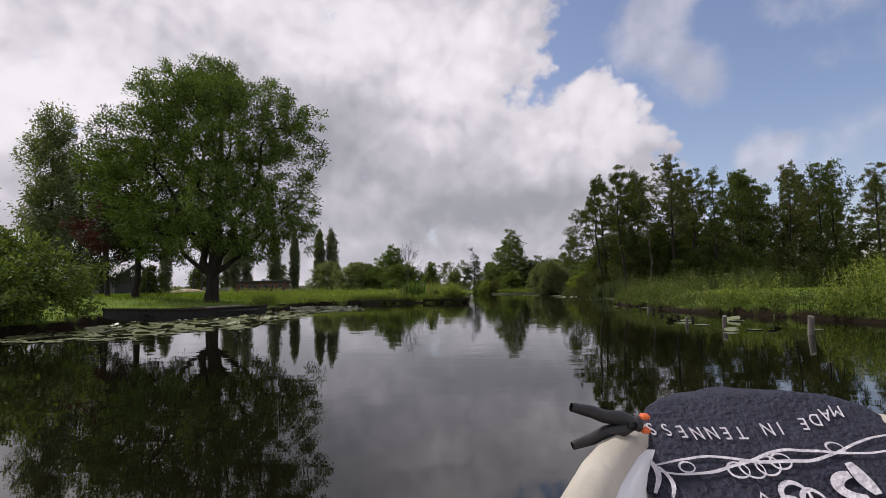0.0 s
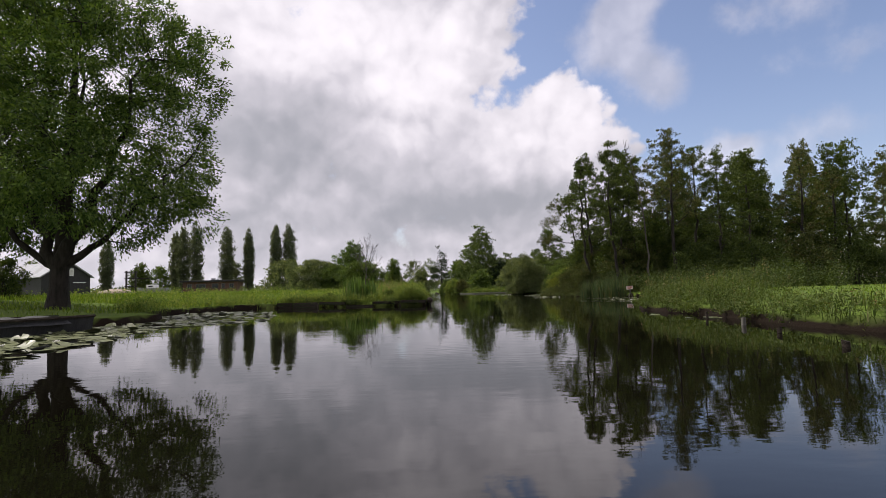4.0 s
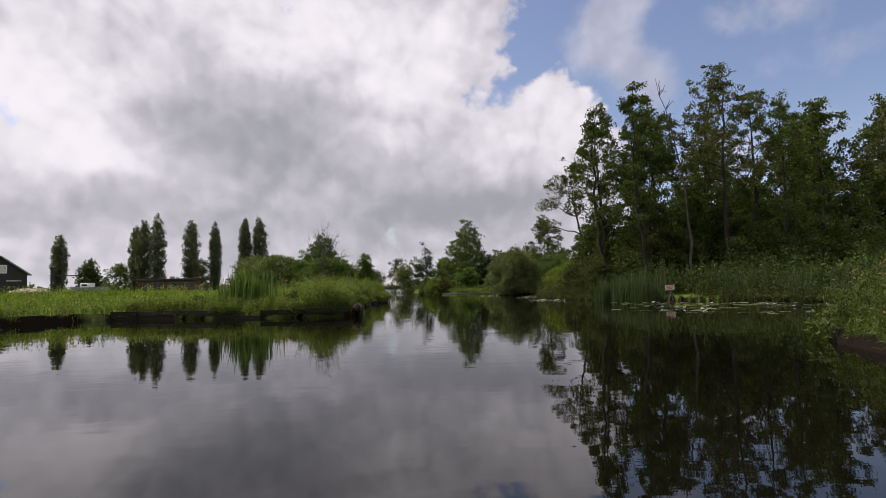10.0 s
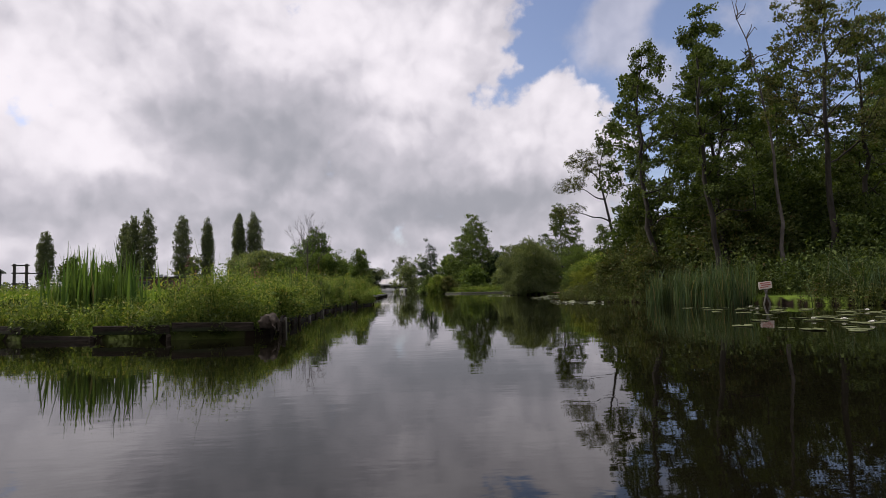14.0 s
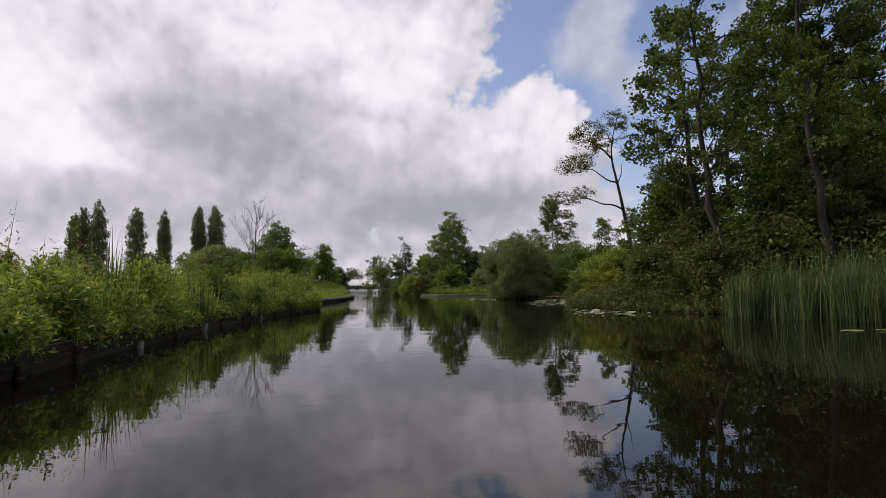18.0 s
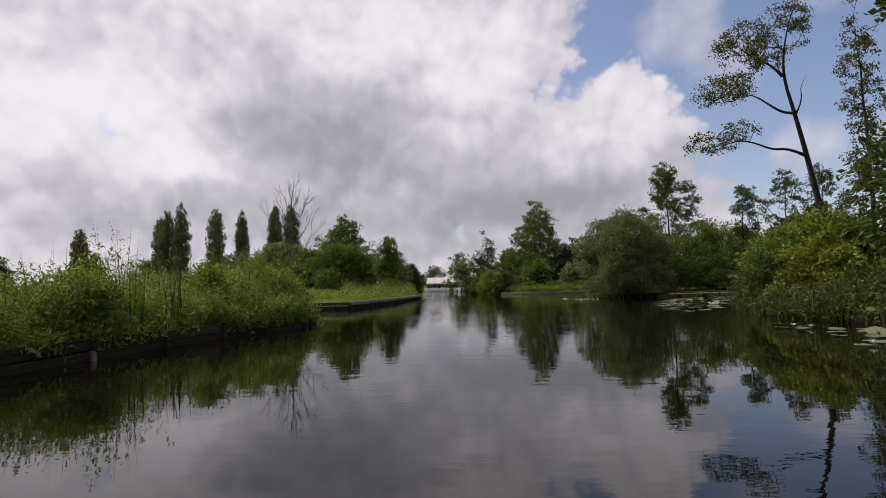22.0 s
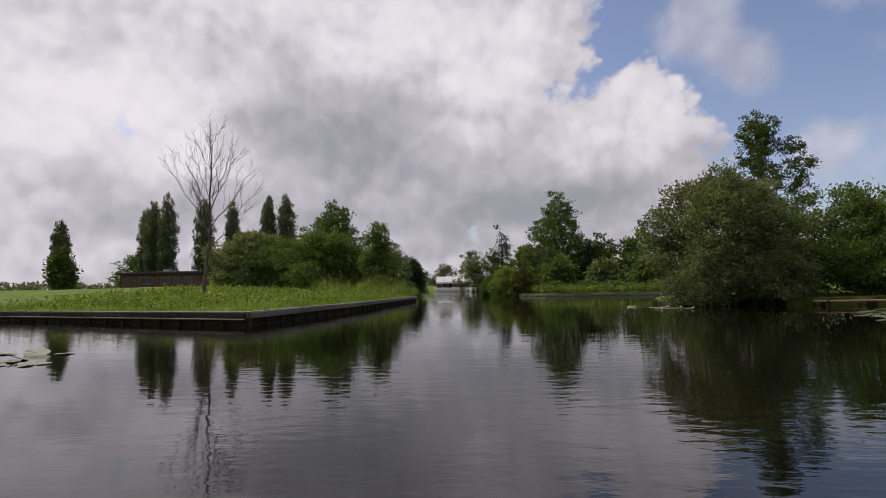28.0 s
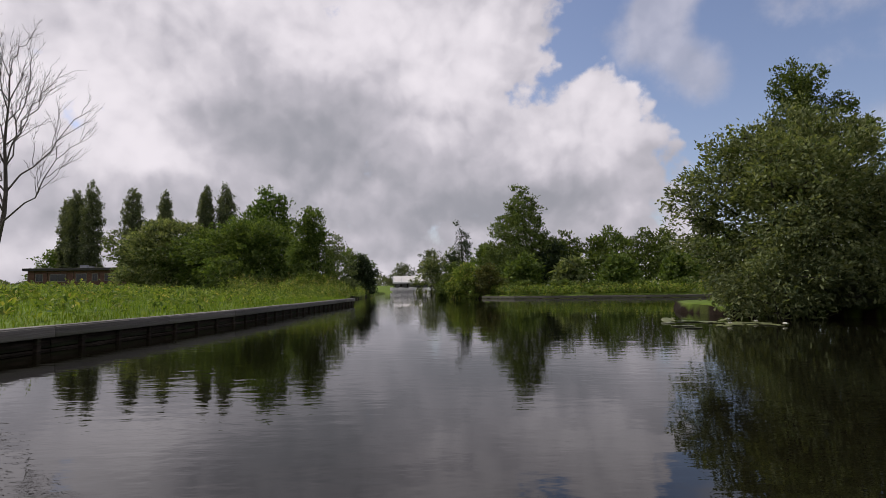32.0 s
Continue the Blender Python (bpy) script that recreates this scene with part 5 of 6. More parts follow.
# right: near bank
rightn = lambda x, y: (x > 5) & (y < 33)
weeds("bank_weeds", "flowering weeds along the near bank", spots(rg, 9000, (5.8, 3, 14, 32), rightn, 0.10, 1.2), 0.30, WEED_DULL, 40, 18, 0.08, 0.28, SEED, top=0.04, vary=1.2)
weeds("bank_weeds", "tall flowering weeds on the bank head", spots(rg, 1800, (7.4, 22.5, 14, 31.5), rightn, 0.2, 2.6), 0.50, WEED_DULL, 41, 20, 0.085, 0.26, SEED, top=0.06, vary=1.0)
weeds("bank_weeds", "tall weed clump with yellow tops", spots(rg, 420, (8.2, 9.6, 10.2, 12.8), rightn, 0.1, 1.8), 0.85, WEED, 42, 24, 0.085, 0.28, YELLOW, top=0.3)
weeds("bank_weeds", "ragwort clump with yellow tops", spots(rg, 120, (7.6, 14.6, 9.0, 16.6), rightn, 0.1, 1.8), 0.55, WEED, 142, 22, 0.085, 0.28, YELLOW, top=0.5)
weeds("bank_weeds", "weeds hanging over the peat edge", clumpy(spots(rg, 10000, (5.6, 3, 11, 31), rightn, -0.14, 0.22, 0.06), 1.3, 0.22, 8), 0.24, WEED_DULL, 43, 14, 0.08, 0.4)
# right: reeds and sedge along the wood
reedy = lambda x, y: (x > 11) & (y > 38) & (y < 60)
stand("reed_bed", "stand of tall blue-green reeds in the shallows", clear_of(clumpy(spots(rg, 20000, (12.6, 48.2, 16.2, 52.0), reedy, -1.1, 0.4), 2.1, -0.16, 9), 16.3, 47.6, 1.0)[:1900], 1.22, 0.018, REED, 44, 0.24)
stand("sedge", "arching green sedge on the shady bank", clear_of(clumpy(spots(rg, 9000, (14, 38.5, 24, 50), lambda x, y: y < 48, -0.2, 2.0), 0.6, -0.1, 4), 16.4, 47.9, 1.2)[:2800], 1.25, 0.022, REED, 45, 0.6, "sedge")
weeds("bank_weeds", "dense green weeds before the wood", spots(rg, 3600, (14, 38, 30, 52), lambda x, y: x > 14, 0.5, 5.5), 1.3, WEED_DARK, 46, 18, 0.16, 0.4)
weeds("bank_weeds", "dark fringe of plants under the bushes", spots(rg, 18000, (12, 38, 22, 73), lambda x, y: (x > 11) & (np.hypot(x - 13.6, y - 61.2) > 1.9) & (np.hypot(x - 16.2, y - 47.9) > 1.0), -0.35, 1.2, -0.02), 0.62, BRAMBLE, 47, 16, 0.095, 0.40, vary=1.0)
weeds("bank_weeds", "low trailing plants round the yellow bush", spots(rg, 4000, (12, 58.6, 16.5, 64.2), lambda x, y: x > 12, -0.25, 0.9, -0.02), 0.34, BRAMBLE, 147, 16, 0.085, 0.40, vary=0.9)
weeds("bank_weeds", "light green weeds beside the lily bay", spots(rg, 1600, (13, 63, 18, 71), lambda x, y: x > 12, 0.0, 1.6), 1.05, SHRUB, 48, 22, 0.11, 0.35)
weeds("bank_weeds", "rank weeds along the far bank", spots(rg, 3000, (-3.5, 101, 2, 140), lambda x, y: x < 2, 0.0, 2.5), 0.7, WEED, 49, 14, 0.12, 0.4)
weeds("bank_weeds", "flowering weeds on the lawn's edge", spots(rg, 700, (-9, 99, 0.8, 108), lambda x, y: x < 1.2, 0.3, 7), 0.8, WEED, 58, 16, 0.12, 0.35, SEED, top=0.5)
weeds("bank_weeds", "leafy row of plants along the lawn bank", spots(rg, 5000, (10, 103, 30, 112), lambda x, y: x > 9, 0.3, 1.9), 0.62, WEED, 59, 10, 0.18, 0.45)


def grass(name, label, n, box_xy, keep, lo, hi, height, width, seed, mat=None):
    rng = np.random.default_rng(seed)
    b = spots(rng, n, box_xy, keep, lo, hi)
    ob = part_np(name, *blades(rng, b, height, width, 0.6), mat or GRASS)
    return tagged(ob, label, "grass", kind="stuff")


onquay = lambda x, y: (y > 71.5) & (x < 1.5)
grass("grass", "bright green grass on the quay lawn", 50000, (-13, 73.8, 1.4, 103), onquay, 0.10, 99, 0.15, 0.012, 71)
grass("grass", "rough taller grass tufts on the quay lawn", 9000, (-14, 73.8, 1.4, 103), lambda x, y: onquay(x, y) & (np.sin(x * 2.1) + np.sin(y * 1.7 + x) > 0.7), 0.12, 99, 0.30, 0.016, 72)
grass("grass", "bright meadow grass behind the bank", 30000, (-26, 38, 0.5, 66), lambda x, y: (x < 1.5) & (y < 70), 0.2, 99, 0.30, 0.026, 73)
grass("grass", "grass around the willow", 14000, (-30, 8, -9.5, 42), lambda x, y: x < -8, 0.1, 99, 0.20, 0.022, 74)
grass("grass", "long grass on the edge of the near bank", 26000, (5.9, 0, 20, 40), lambda x, y: x > 5, 0.10, 1.5, 0.22, 0.018, 75, WEED_DULL)
grass("grass", "short bright lawn behind the near bank", 24000, (7, 0, 22, 40), lambda x, y: x > 5, 1.2, 99, 0.09, 0.016, 175)
weeds("lawn_weeds", "dock and thistle plants on the quay lawn", spots(rg, 900, (-14, 76, 0.5, 103), onquay, 0.5, 99), 0.32, WEED, 76, 16, 0.13, 0.45)
weeds("meadow_weeds", "scattered taller weeds in the meadow", spots(rg, 900, (-24, 42, -1, 66), lambda x, y: x < 1, 0.8, 99), 0.5, WEED, 77, 14, 0.12, 0.4)


# ---- water lilies ----
def pad_mesh(seed, r):
    rng = random.Random(seed)
    bm = bmesh.new()
    n = 12
    mid = bm.verts.new((0, 0, 0.0))
    ring = [bm.verts.new((math.cos(0.25 + a * 5.85 / (n - 1)) * r * rng.uniform(0.92, 1.05), math.sin(0.25 + a * 5.85 / (n - 1)) * r * rng.uniform(0.92, 1.05), rng.uniform(0, 0.012))) for a in range(n)]
    for a, b in zip(ring, ring[1:]):
        bm.faces.new((mid, a, b))
    g = bmesh.ops.extrude_face_region(bm, geom=bm.faces[:])
    bmesh.ops.translate(bm, verts=[v for v in g["geom"] if isinstance(v, bmesh.types.BMVert)], vec=(0, 0, 0.003))
    bmesh.ops.recalc_face_normals(bm, faces=bm.faces[:])
    me = bpy.data.meshes.new("pad")
    bm.to_mesh(me)
    bm.free()
    me.materials.append(LILY)
    return me


def flower_mesh():
    rng = np.random.default_rng(2)
    g = Gather()
    for ring, (cnt, ln, up) in enumerate(((8, 0.075, 0.35), (7, 0.06, 0.9), (5, 0.045, 1.8))):
        for k in range(cnt):
            a = (k + ring * 0.5) * 2 * np.pi / cnt
            d = unit(np.array([np.cos(a), np.sin(a), up]))
            s = np.array([-np.sin(a), np.cos(a), 0]) * 0.018
            p = np.array([0, 0, 0.012])
            g.add(np.array([p, p + d * ln * 0.5 + s, p + d * ln, p + d * ln * 0.5 - s]), np.array([[0, 1, 2, 3]]))
    return mesh_of("flower", *g.out(), PETAL)


PADS = [pad_mesh(k, r) for k, r in enumerate((0.10, 0.125, 0.145, 0.165, 0.18))]
FLOWER = flower_mesh()
rl = random.Random(3)


def lily_patch(label, outline, n, flowers, bars=0.0):
    root = thing("water_lilies", label, "water lilies", (outline[0][0], outline[0][1], 0))
    xs, ys = [p[0] for p in outline], [p[1] for p in outline]
    made = 0
    for _ in range(n * 30):
        if made >= n:
            break
        x, y = rl.uniform(min(xs), max(xs)), rl.uniform(min(ys), max(ys))
        if poly_dist(np.array([x]), np.array([y]), outline)[0] > 0 or poly_dist(np.array([x]), np.array([y]), SHORE)[0] > -0.1 or noise.noise(Vector((x * 0.8, y * 0.8, 5))) < -0.38:
            continue
        ob = new("pad", rl.choice(PADS))
        ob.parent = root
        curl = rl.random() < 0.12
        ob.matrix_basis = pose(x - outline[0][0], y - outline[0][1], (0.022 if curl else 0.002) + rl.uniform(0, 0.008), rl.uniform(-25, 25) if curl else rl.uniform(-2, 2), rl.uniform(-25, 25) if curl else rl.uniform(-2, 2), rl.uniform(0, 360))
        made += 1
        if made <= flowers:
            fl = new("flower", FLOWER)
            fl.parent = root
            fl.matrix_basis = pose(x - outline[0][0] + 0.1, y - outline[0][1], 0.015, rl.uniform(-15, 15), 0, rl.uniform(0, 360))
    return root


lily_patch("broad carpet of lily pads by the moored punt", [(-9.6, 11), (-5.6, 10.4), (-4.6, 15), (-5.0, 19), (-10.0, 19)], 300, 5)
lily_patch("thick drift of lily pads beside the shrub", [(-9.4, 12.6), (-6.0, 12.2), (-5.6, 19), (-10.6, 19)], 260, 2)
lily_patch("thick drift of lily pads beside the punt", [(-10.6, 19), (-6.2, 19), (-6.0, 26), (-8.0, 30), (-10.4, 27)], 280, 4)
lily_patch("broad carpet of lily pads under the willow", [(-10.0, 19), (-5.0, 19), (-5.2, 22), (-5.0, 27), (-7.5, 33), (-10.6, 33), (-10.2, 24)], 300, 10)
lily_patch("carpet of lily pads before the meadow", [(-10, 30), (-4.6, 23.5), (-3.8, 28), (-5.4, 33.5), (-7.6, 38), (-9.6, 37)], 210, 6)
lily_patch("lily pads with white flowers before the reeds", [(9.8, 39.6), (11.8, 34.5), (15, 35.6), (18.2, 38.5), (17.4, 43), (14.6, 46.5), (12.6, 47), (12, 42)], 150, 14)
lily_patch("lily pads with white flowers at the bay mouth", [(10.7, 54.6), (12.4, 53.4), (12.4, 56.5), (11.4, 58)], 40, 8)
lily_patch("lily pads with white flowers in the bay", [(11.6, 63.0), (13.2, 64.6), (15.4, 68.2), (20, 71), (24, 74.5), (19, 78), (15.5, 75.5), (12.8, 69)], 290, 16)
lily_patch("few lily pads beside the waterside bush", [(10.6, 79), (12.8, 78.4), (13.6, 81), (11.4, 81.6)], 26, 5)
lily_patch("single lily pads by the stakes", [(4.9, 9.0), (6.6, 9.0), (6.6, 14.5), (4.9, 13.2)], 10, 0)
lily_patch("single lily pads near the bank head", [(5.9, 17), (7.0, 17.6), (8.4, 24.6), (6.8, 24.4)], 4, 0)
lily_patch("few lily pads at the side channel", [(-0.6, 66.4), (1.2, 66.2), (0.8, 68.2), (-1, 68)], 14, 0)

for k, (x, y, rx, h, m) in enumerate(((0.5, 48.6, 0.8, 1.5, WEED), (0.4, 53.4, 0.9, 1.6, SHRUB), (0.6, 55.8, 0.8, 1.35, WEED), (0.7, 59.8, 0.9, 1.7, WEED), (0.7, 62.4, 1.0, 1.9, WEED), (1.1, 63.3, 0.7, 1.5, WEED),
                                      (0.6, 45.4, 0.8, 1.2, WEED), (1.2, 43.2, 0.8, 1.0, WEED), (-0.6, 41.9, 0.7, 0.75, WEED_DARK), (-4.2, 42.6, 0.8, 0.7, WEED_DARK), (0.0, 51.0, 0.8, 1.45, WEED))):
    bush("bank_shrub", "leafy shrub among the bank weeds", x, y, rx, rx, h * 0.85, m, clumps=130, clump_r=0.17, per=40, leaf=0.088, seed=600 + k, n=7, aspect=0.36, stems=3)

# ---- far woods closing the horizon ----
def far_woods(name, label, az0, az1, dist, h, n, mat, seed, leaf=1.1):
    rng = np.random.default_rng(seed)
    a = np.radians(rng.uniform(az0, az1, n))
    r = dist * rng.uniform(0.94, 1.08, n)
    x, y = 5 + np.sin(a) * r, 60 + np.cos(a) * r
    top = np.array([noise.noise(Vector((math.degrees(q) * 0.22, seed, 0))) + 0.6 * noise.noise(Vector((math.degrees(q) * 0.9, seed, 4))) for q in a])
    hh = h * (0.75 + 0.5 * top)
    z = 0.9 + hh * rng.uniform(0, 1, n) ** 0.7
    ob = part_np(name, *leaves(rng, np.stack([x, y, z], 1), leaf, 0.7, 0.2), mat)
    return tagged(ob, label, "trees", kind="stuff")


far_woods("far_woods", "distant belt of trees on the horizon", -75, -12, 250, 6.0, 16000, POPLAR_HAZE, 1)
far_woods("far_woods", "distant belt of trees on the horizon", 6, 95, 210, 12.0, 20000, ALDER, 2)
far_woods("far_woods", "distant trees behind the boathouse", -14, 10, 300, 7.0, 7000, POPLAR_HAZE, 3, 1.3)
far_woods("far_woods", "distant belt of trees behind the boat", 95, 285, 200, 9.0, 15000, ALDER, 4, 1.4)

# ---- buildings ----
PAINT_DARK = surface("black tarred boards", (0.014, 0.014, 0.015), (0.034, 0.034, 0.036), 3, 0.7, 0.4, 20, stretch=(6, 6, 0.3))
# Base grey raised by half, standing in for sky reflected in the roof.
ROOF_GREY = surface("grey corrugated roof with sky sheen", (0.20, 0.21, 0.24), (0.33, 0.345, 0.37), 1.2, 0.6, 0.4, 9, third=(0.16, 0.16, 0.15))
ROOF_WHITE = surface("pale roof sheets", (0.44, 0.43, 0.42), (0.60, 0.59, 0.58), 1.5, 0.6, 0.2, 9)
BRICK = surface("brown-red boarding", (0.070, 0.036, 0.028), (0.125, 0.066, 0.050), 2.5, 0.85, 0.4, 16, stretch=(1, 1, 3))
WHITE = surface("white paint", (0.66, 0.66, 0.65), (0.80, 0.80, 0.79), 2, 0.5, 0.1, 20)
GLASS = surface("dark window glass", (0.02, 0.022, 0.025), (0.035, 0.038, 0.042), 1, 0.08, 0.02, 4)
TARP = surface("beige boat cover", (0.24, 0.18, 0.13), (0.36, 0.28, 0.21), 1.6, 0.7, 0.5, 7)
HULL_GREY = surface("grey painted hull", (0.14, 0.145, 0.15), (0.27, 0.275, 0.28), 2, 0.5, 0.1, 14)
IRON = surface("dark iron", (0.025, 0.023, 0.022), (0.06, 0.052, 0.048), 6, 0.6, 0.3, 30, metal=0.6)


def block(name, lo, hi, mat, parent, label="", bevel=0.0):
    bm = bmesh.new()
    box(bm, lo, hi, bevel)
    return part(name, bm, mat, parent, label)


def barn():
    g = thing("barn", "black boarded barn with grey roof beyond the meadow", "barn", (-91.2, 147.8, gz(-81, 142) - 0.4), -37)
    # local x runs along the ridge, y across
    w, e, r, ln = 4.7, 4.3, 7.6, 23.0
    bm = bmesh.new()
    out = [(-w, -0.3), (w, -0.3), (w, e), (0, r), (-w, e)]
    a = [bm.verts.new((-ln, y, z)) for y, z in out]
    b = [bm.verts.new((ln, y, z)) for y, z in out]
    bm.faces.new(a)
    bm.faces.new(b[::-1])
    for i in range(5):
        j = (i + 1) % 5
        bm.faces.new((a[j], a[i], b[i], b[j]))
    bmesh.ops.recalc_face_normals(bm, faces=bm.faces[:])
    part("wall", bm, PAINT_DARK, g)
    for s in (-1, 1):
        bm = bmesh.new()
        sl = math.atan2(r - e, w)
        box(bm, (-ln - 0.4, -0.5, 0.02), (ln + 0.4, math.hypot(w, r - e) + 0.0, 0.16))
        part("roof", bm, ROOF_GREY, g).matrix_basis = Matrix.Translation((0, -s * w, e)) @ Matrix.Rotation(0 if s > 0 else math.pi, 4, "Z") @ Matrix.Rotation(sl, 4, "X")
        bm = bmesh.new()
        box(bm, (-0.08, -0.6, 0.0), (0.08, math.hypot(w, r - e), 0.22))
        part("barge_board", bm, HULL_GREY, g, "grey edge board").matrix_basis = Matrix.Translation((ln + 0.48, -s * w, e)) @ Matrix.Rotation(0 if s > 0 else math.pi, 4, "Z") @ Matrix.Rotation(sl, 4, "X")
    win = block("window", (ln, -1.3, 4.4), (ln + 0.1, 1.3, 6.0), WHITE, g, "white-framed gable window")
    for k in (-0.62, 0.62):
        block("pane", (ln + 0.08, k - 0.52, 4.55), (ln + 0.13, k + 0.52, 5.85), ROOF_WHITE, win)
    door = block("door", (ln, 1.4, 0.0), (ln + 0.08, 3.6, 2.9), PAINT_DARK, g)
    block("frame", (ln + 0.02, 1.28, 2.9), (ln + 0.14, 3.72, 3.04), WHITE, door)


barn()


def long_house():
    g = thing("long_house", "low flat-roofed house of brown-red boards", "house", (-50, 157, gz(-50, 157)), 4)
    block("wall", (-6.6, -3, -0.2), (6.6, 3, 2.55), BRICK, g)
    block("roof", (-7.1, -3.6, 2.55), (7.1, 3.5, 2.95), PAINT_DARK, g, "dark flat roof", 0.03)
    block("chimney", (-0.4, -0.6, 2.95), (0.5, 0.3, 3.5), ROOF_GREY, g)
    block("chimney", (0.9, -0.4, 2.95), (1.4, 0.2, 3.3), ROOF_GREY, g)
    for x, wd in ((-4.9, 0.9), (-2.2, 2.2), (1.2, 1.4), (3.2, 0.7), (5.2, 1.0)):
        wi = block("window", (x - wd / 2 - 0.1, -3.06, 0.9), (x + wd / 2 + 0.1, -3.0, 2.1), WOOD_GREY, g, "weathered grey window frame")
        for k in range(2):
            block("pane", (x - wd / 2 + k * wd / 2 + 0.02, -3.08, 1.0), (x - wd / 2 + (k + 1) * wd / 2 - 0.02, -3.05, 2.0), GLASS, wi)
    for k in range(14):
        block("board", (-6.6 + k * 0.95, -3.03, 0.0), (-6.56 + k * 0.95, -3.0, 2.5), WOOD_DARK, g)


long_house()


def hull(bm, length, beam, depth, rake=0.5, n=9, flat=0.55):
    """An open boat's outer skin with thickness: pointed bow at +y."""
    rows = []
    for i in range(n):
        f = i / (n - 1)
        y = -length / 2 + length * f
        w = beam / 2 * (0.78 + 0.22 * min(1, f * 3)) * (1 - max(0, (f - 0.55) / 0.45) ** 2.2 * 0.94)
        sheer = depth * (1 + 0.25 * max(0, f - 0.6) / 0.4 + 0.06 * (1 - f))
        bot = rake * max(0, f - 0.75) / 0.25 * depth
        rows.append([(-w, y, sheer), (-w * 0.92, y, (sheer + bot) * 0.5), (-w * flat, y, bot), (w * flat, y, bot), (w * 0.92, y, (sheer + bot) * 0.5), (w, y, sheer)])
    vs = [[bm.verts.new(p) for p in r] for r in rows]
    for a, b in zip(vs, vs[1:]):
        for k in range(5):
            bm.faces.new((a[k], a[k + 1], b[k + 1], b[k]))
    bm.faces.new(vs[0])
    bm.faces.new(vs[-1][::-1])
    bmesh.ops.recalc_face_normals(bm, faces=bm.faces[:])
    bmesh.ops.solidify(bm, geom=bm.faces[:], thickness=0.04)
    return rows


def punt():
    g = thing("moored_punt", "long black tarred work punt moored at the bank", "boat", (-9.2, 20.7, -0.16), 161)
    bm = bmesh.new()
    hull(bm, 7.2, 1.5, 0.50, 0.7, 13, 0.8)
    part("hull", bm, PAINT_DARK, g)
    for k, y in enumerate((-2.4, -0.6, 1.2, 2.4)):
        block("thwart", (-0.66, y - 0.12, 0.38), (0.66, y + 0.12, 0.43), WOOD_DARK, g, "", 0.01)
    for s in (-1, 1):
        gg = Gather()
        pts = [(s * 0.77 * (1 - max(0, (f - 0.55) / 0.45) ** 2.2 * 0.94) * (0.78 + 0.22 * min(1, f * 3)), -3.6 + 7.2 * f, 0.50 * (1 + 0.25 * max(0, f - 0.6) / 0.4 + 0.06 * (1 - f)) + 0.01) for f in [i / 14 for i in range(15)]]
        gg.add(*tube(pts, [0.04] * 15, 6))
        part_np("gunwale", *gg.out(), WOOD_DARK, g)
    bm = bmesh.new()
    bmesh.ops.create_grid(bm, x_segments=14, y_segments=20, size=1.0)
    for v in bm.verts:
        x, y = v.co.x * 0.78, v.co.y * 1.2 - 1.6
        v.co = Vector((x, y, 0.49 + 0.08 * (1 - (v.co.x) ** 2) + 0.05 * noise.noise(Vector((x * 2.5, y * 2.5, 1))) - 0.1 * abs(v.co.x) ** 4))
    bmesh.ops.solidify(bm, geom=bm.faces[:], thickness=0.015)
    part("cover", bm, PAINT_DARK, g, "black sagging cover sheet", True)


punt()


def covered_boat(at, turn, length, mat, label, height=0.9):
    g = thing("laid_up_boat", label, "boat", at, turn)
    bm = bmesh.new()
    hull(bm, length, length * 0.34, 0.85)
    part("hull", bm, HULL_GREY, g)
    if mat:
        bm = bmesh.new()
        bmesh.ops.create_uvsphere(bm, u_segments=18, v_segments=10, radius=1.0)
        bmesh.ops.delete(bm, geom=[v for v in bm.verts if v.co.z < -0.05], context="VERTS")
        for v in bm.verts:
            v.co = Vector((v.co.x * length * 0.175, v.co.y * length * 0.5, 0.84 + v.co.z * height * (1 + 0.12 * math.sin(v.co.y * 9)))) + Vector((0, 0, 0.05 * noise.noise(v.co * 2)))
        part("cover", bm, mat, g, "beige canvas cover", True)
    else:
        block("cabin", (-length * 0.11, -length * 0.12, 0.8), (length * 0.11, length * 0.14, 1.5), WHITE, g, "", 0.05)
        for s in (-1, 1):
            block("window", (s * length * 0.112 - 0.01, -0.4, 1.05), (s * length * 0.112 + 0.01, 0.5, 1.35), GLASS, g)
    for y in (-length * 0.25, length * 0.25):
        block("trestle", (-0.7, y - 0.1, -0.5), (0.7, y + 0.1, 0.12), WOOD_DARK, g)


covered_boat((-43.5, 96, gz(-43.5, 96) + 0.25), 75, 6.4, TARP, "boat under a beige cover laid up on the meadow", 0.6)
covered_boat((-46.0, 114, gz(-46, 114) + 0.1), 80, 6.0, None, "grey cabin boat laid up on land")
lift = thing("boat_hoist", "dark iron hoist beside the laid-up boats", "hoist", (-46.5, 107, gz(-46.5, 107)), 10)
for x in (-0.7, 0.7):
    block("post", (x - 0.13, -0.13, -0.2), (x + 0.13, 0.13, 4.3), IRON, lift)
for z in (1.6, 3.0, 4.0):
    block("cross_beam", (-1.0, -0.1, z), (1.0, 0.1, z + 0.16), IRON, lift)
block("arm", (0.0, -0.08, 2.95), (3.0, 0.08, 3.09), IRON, lift)


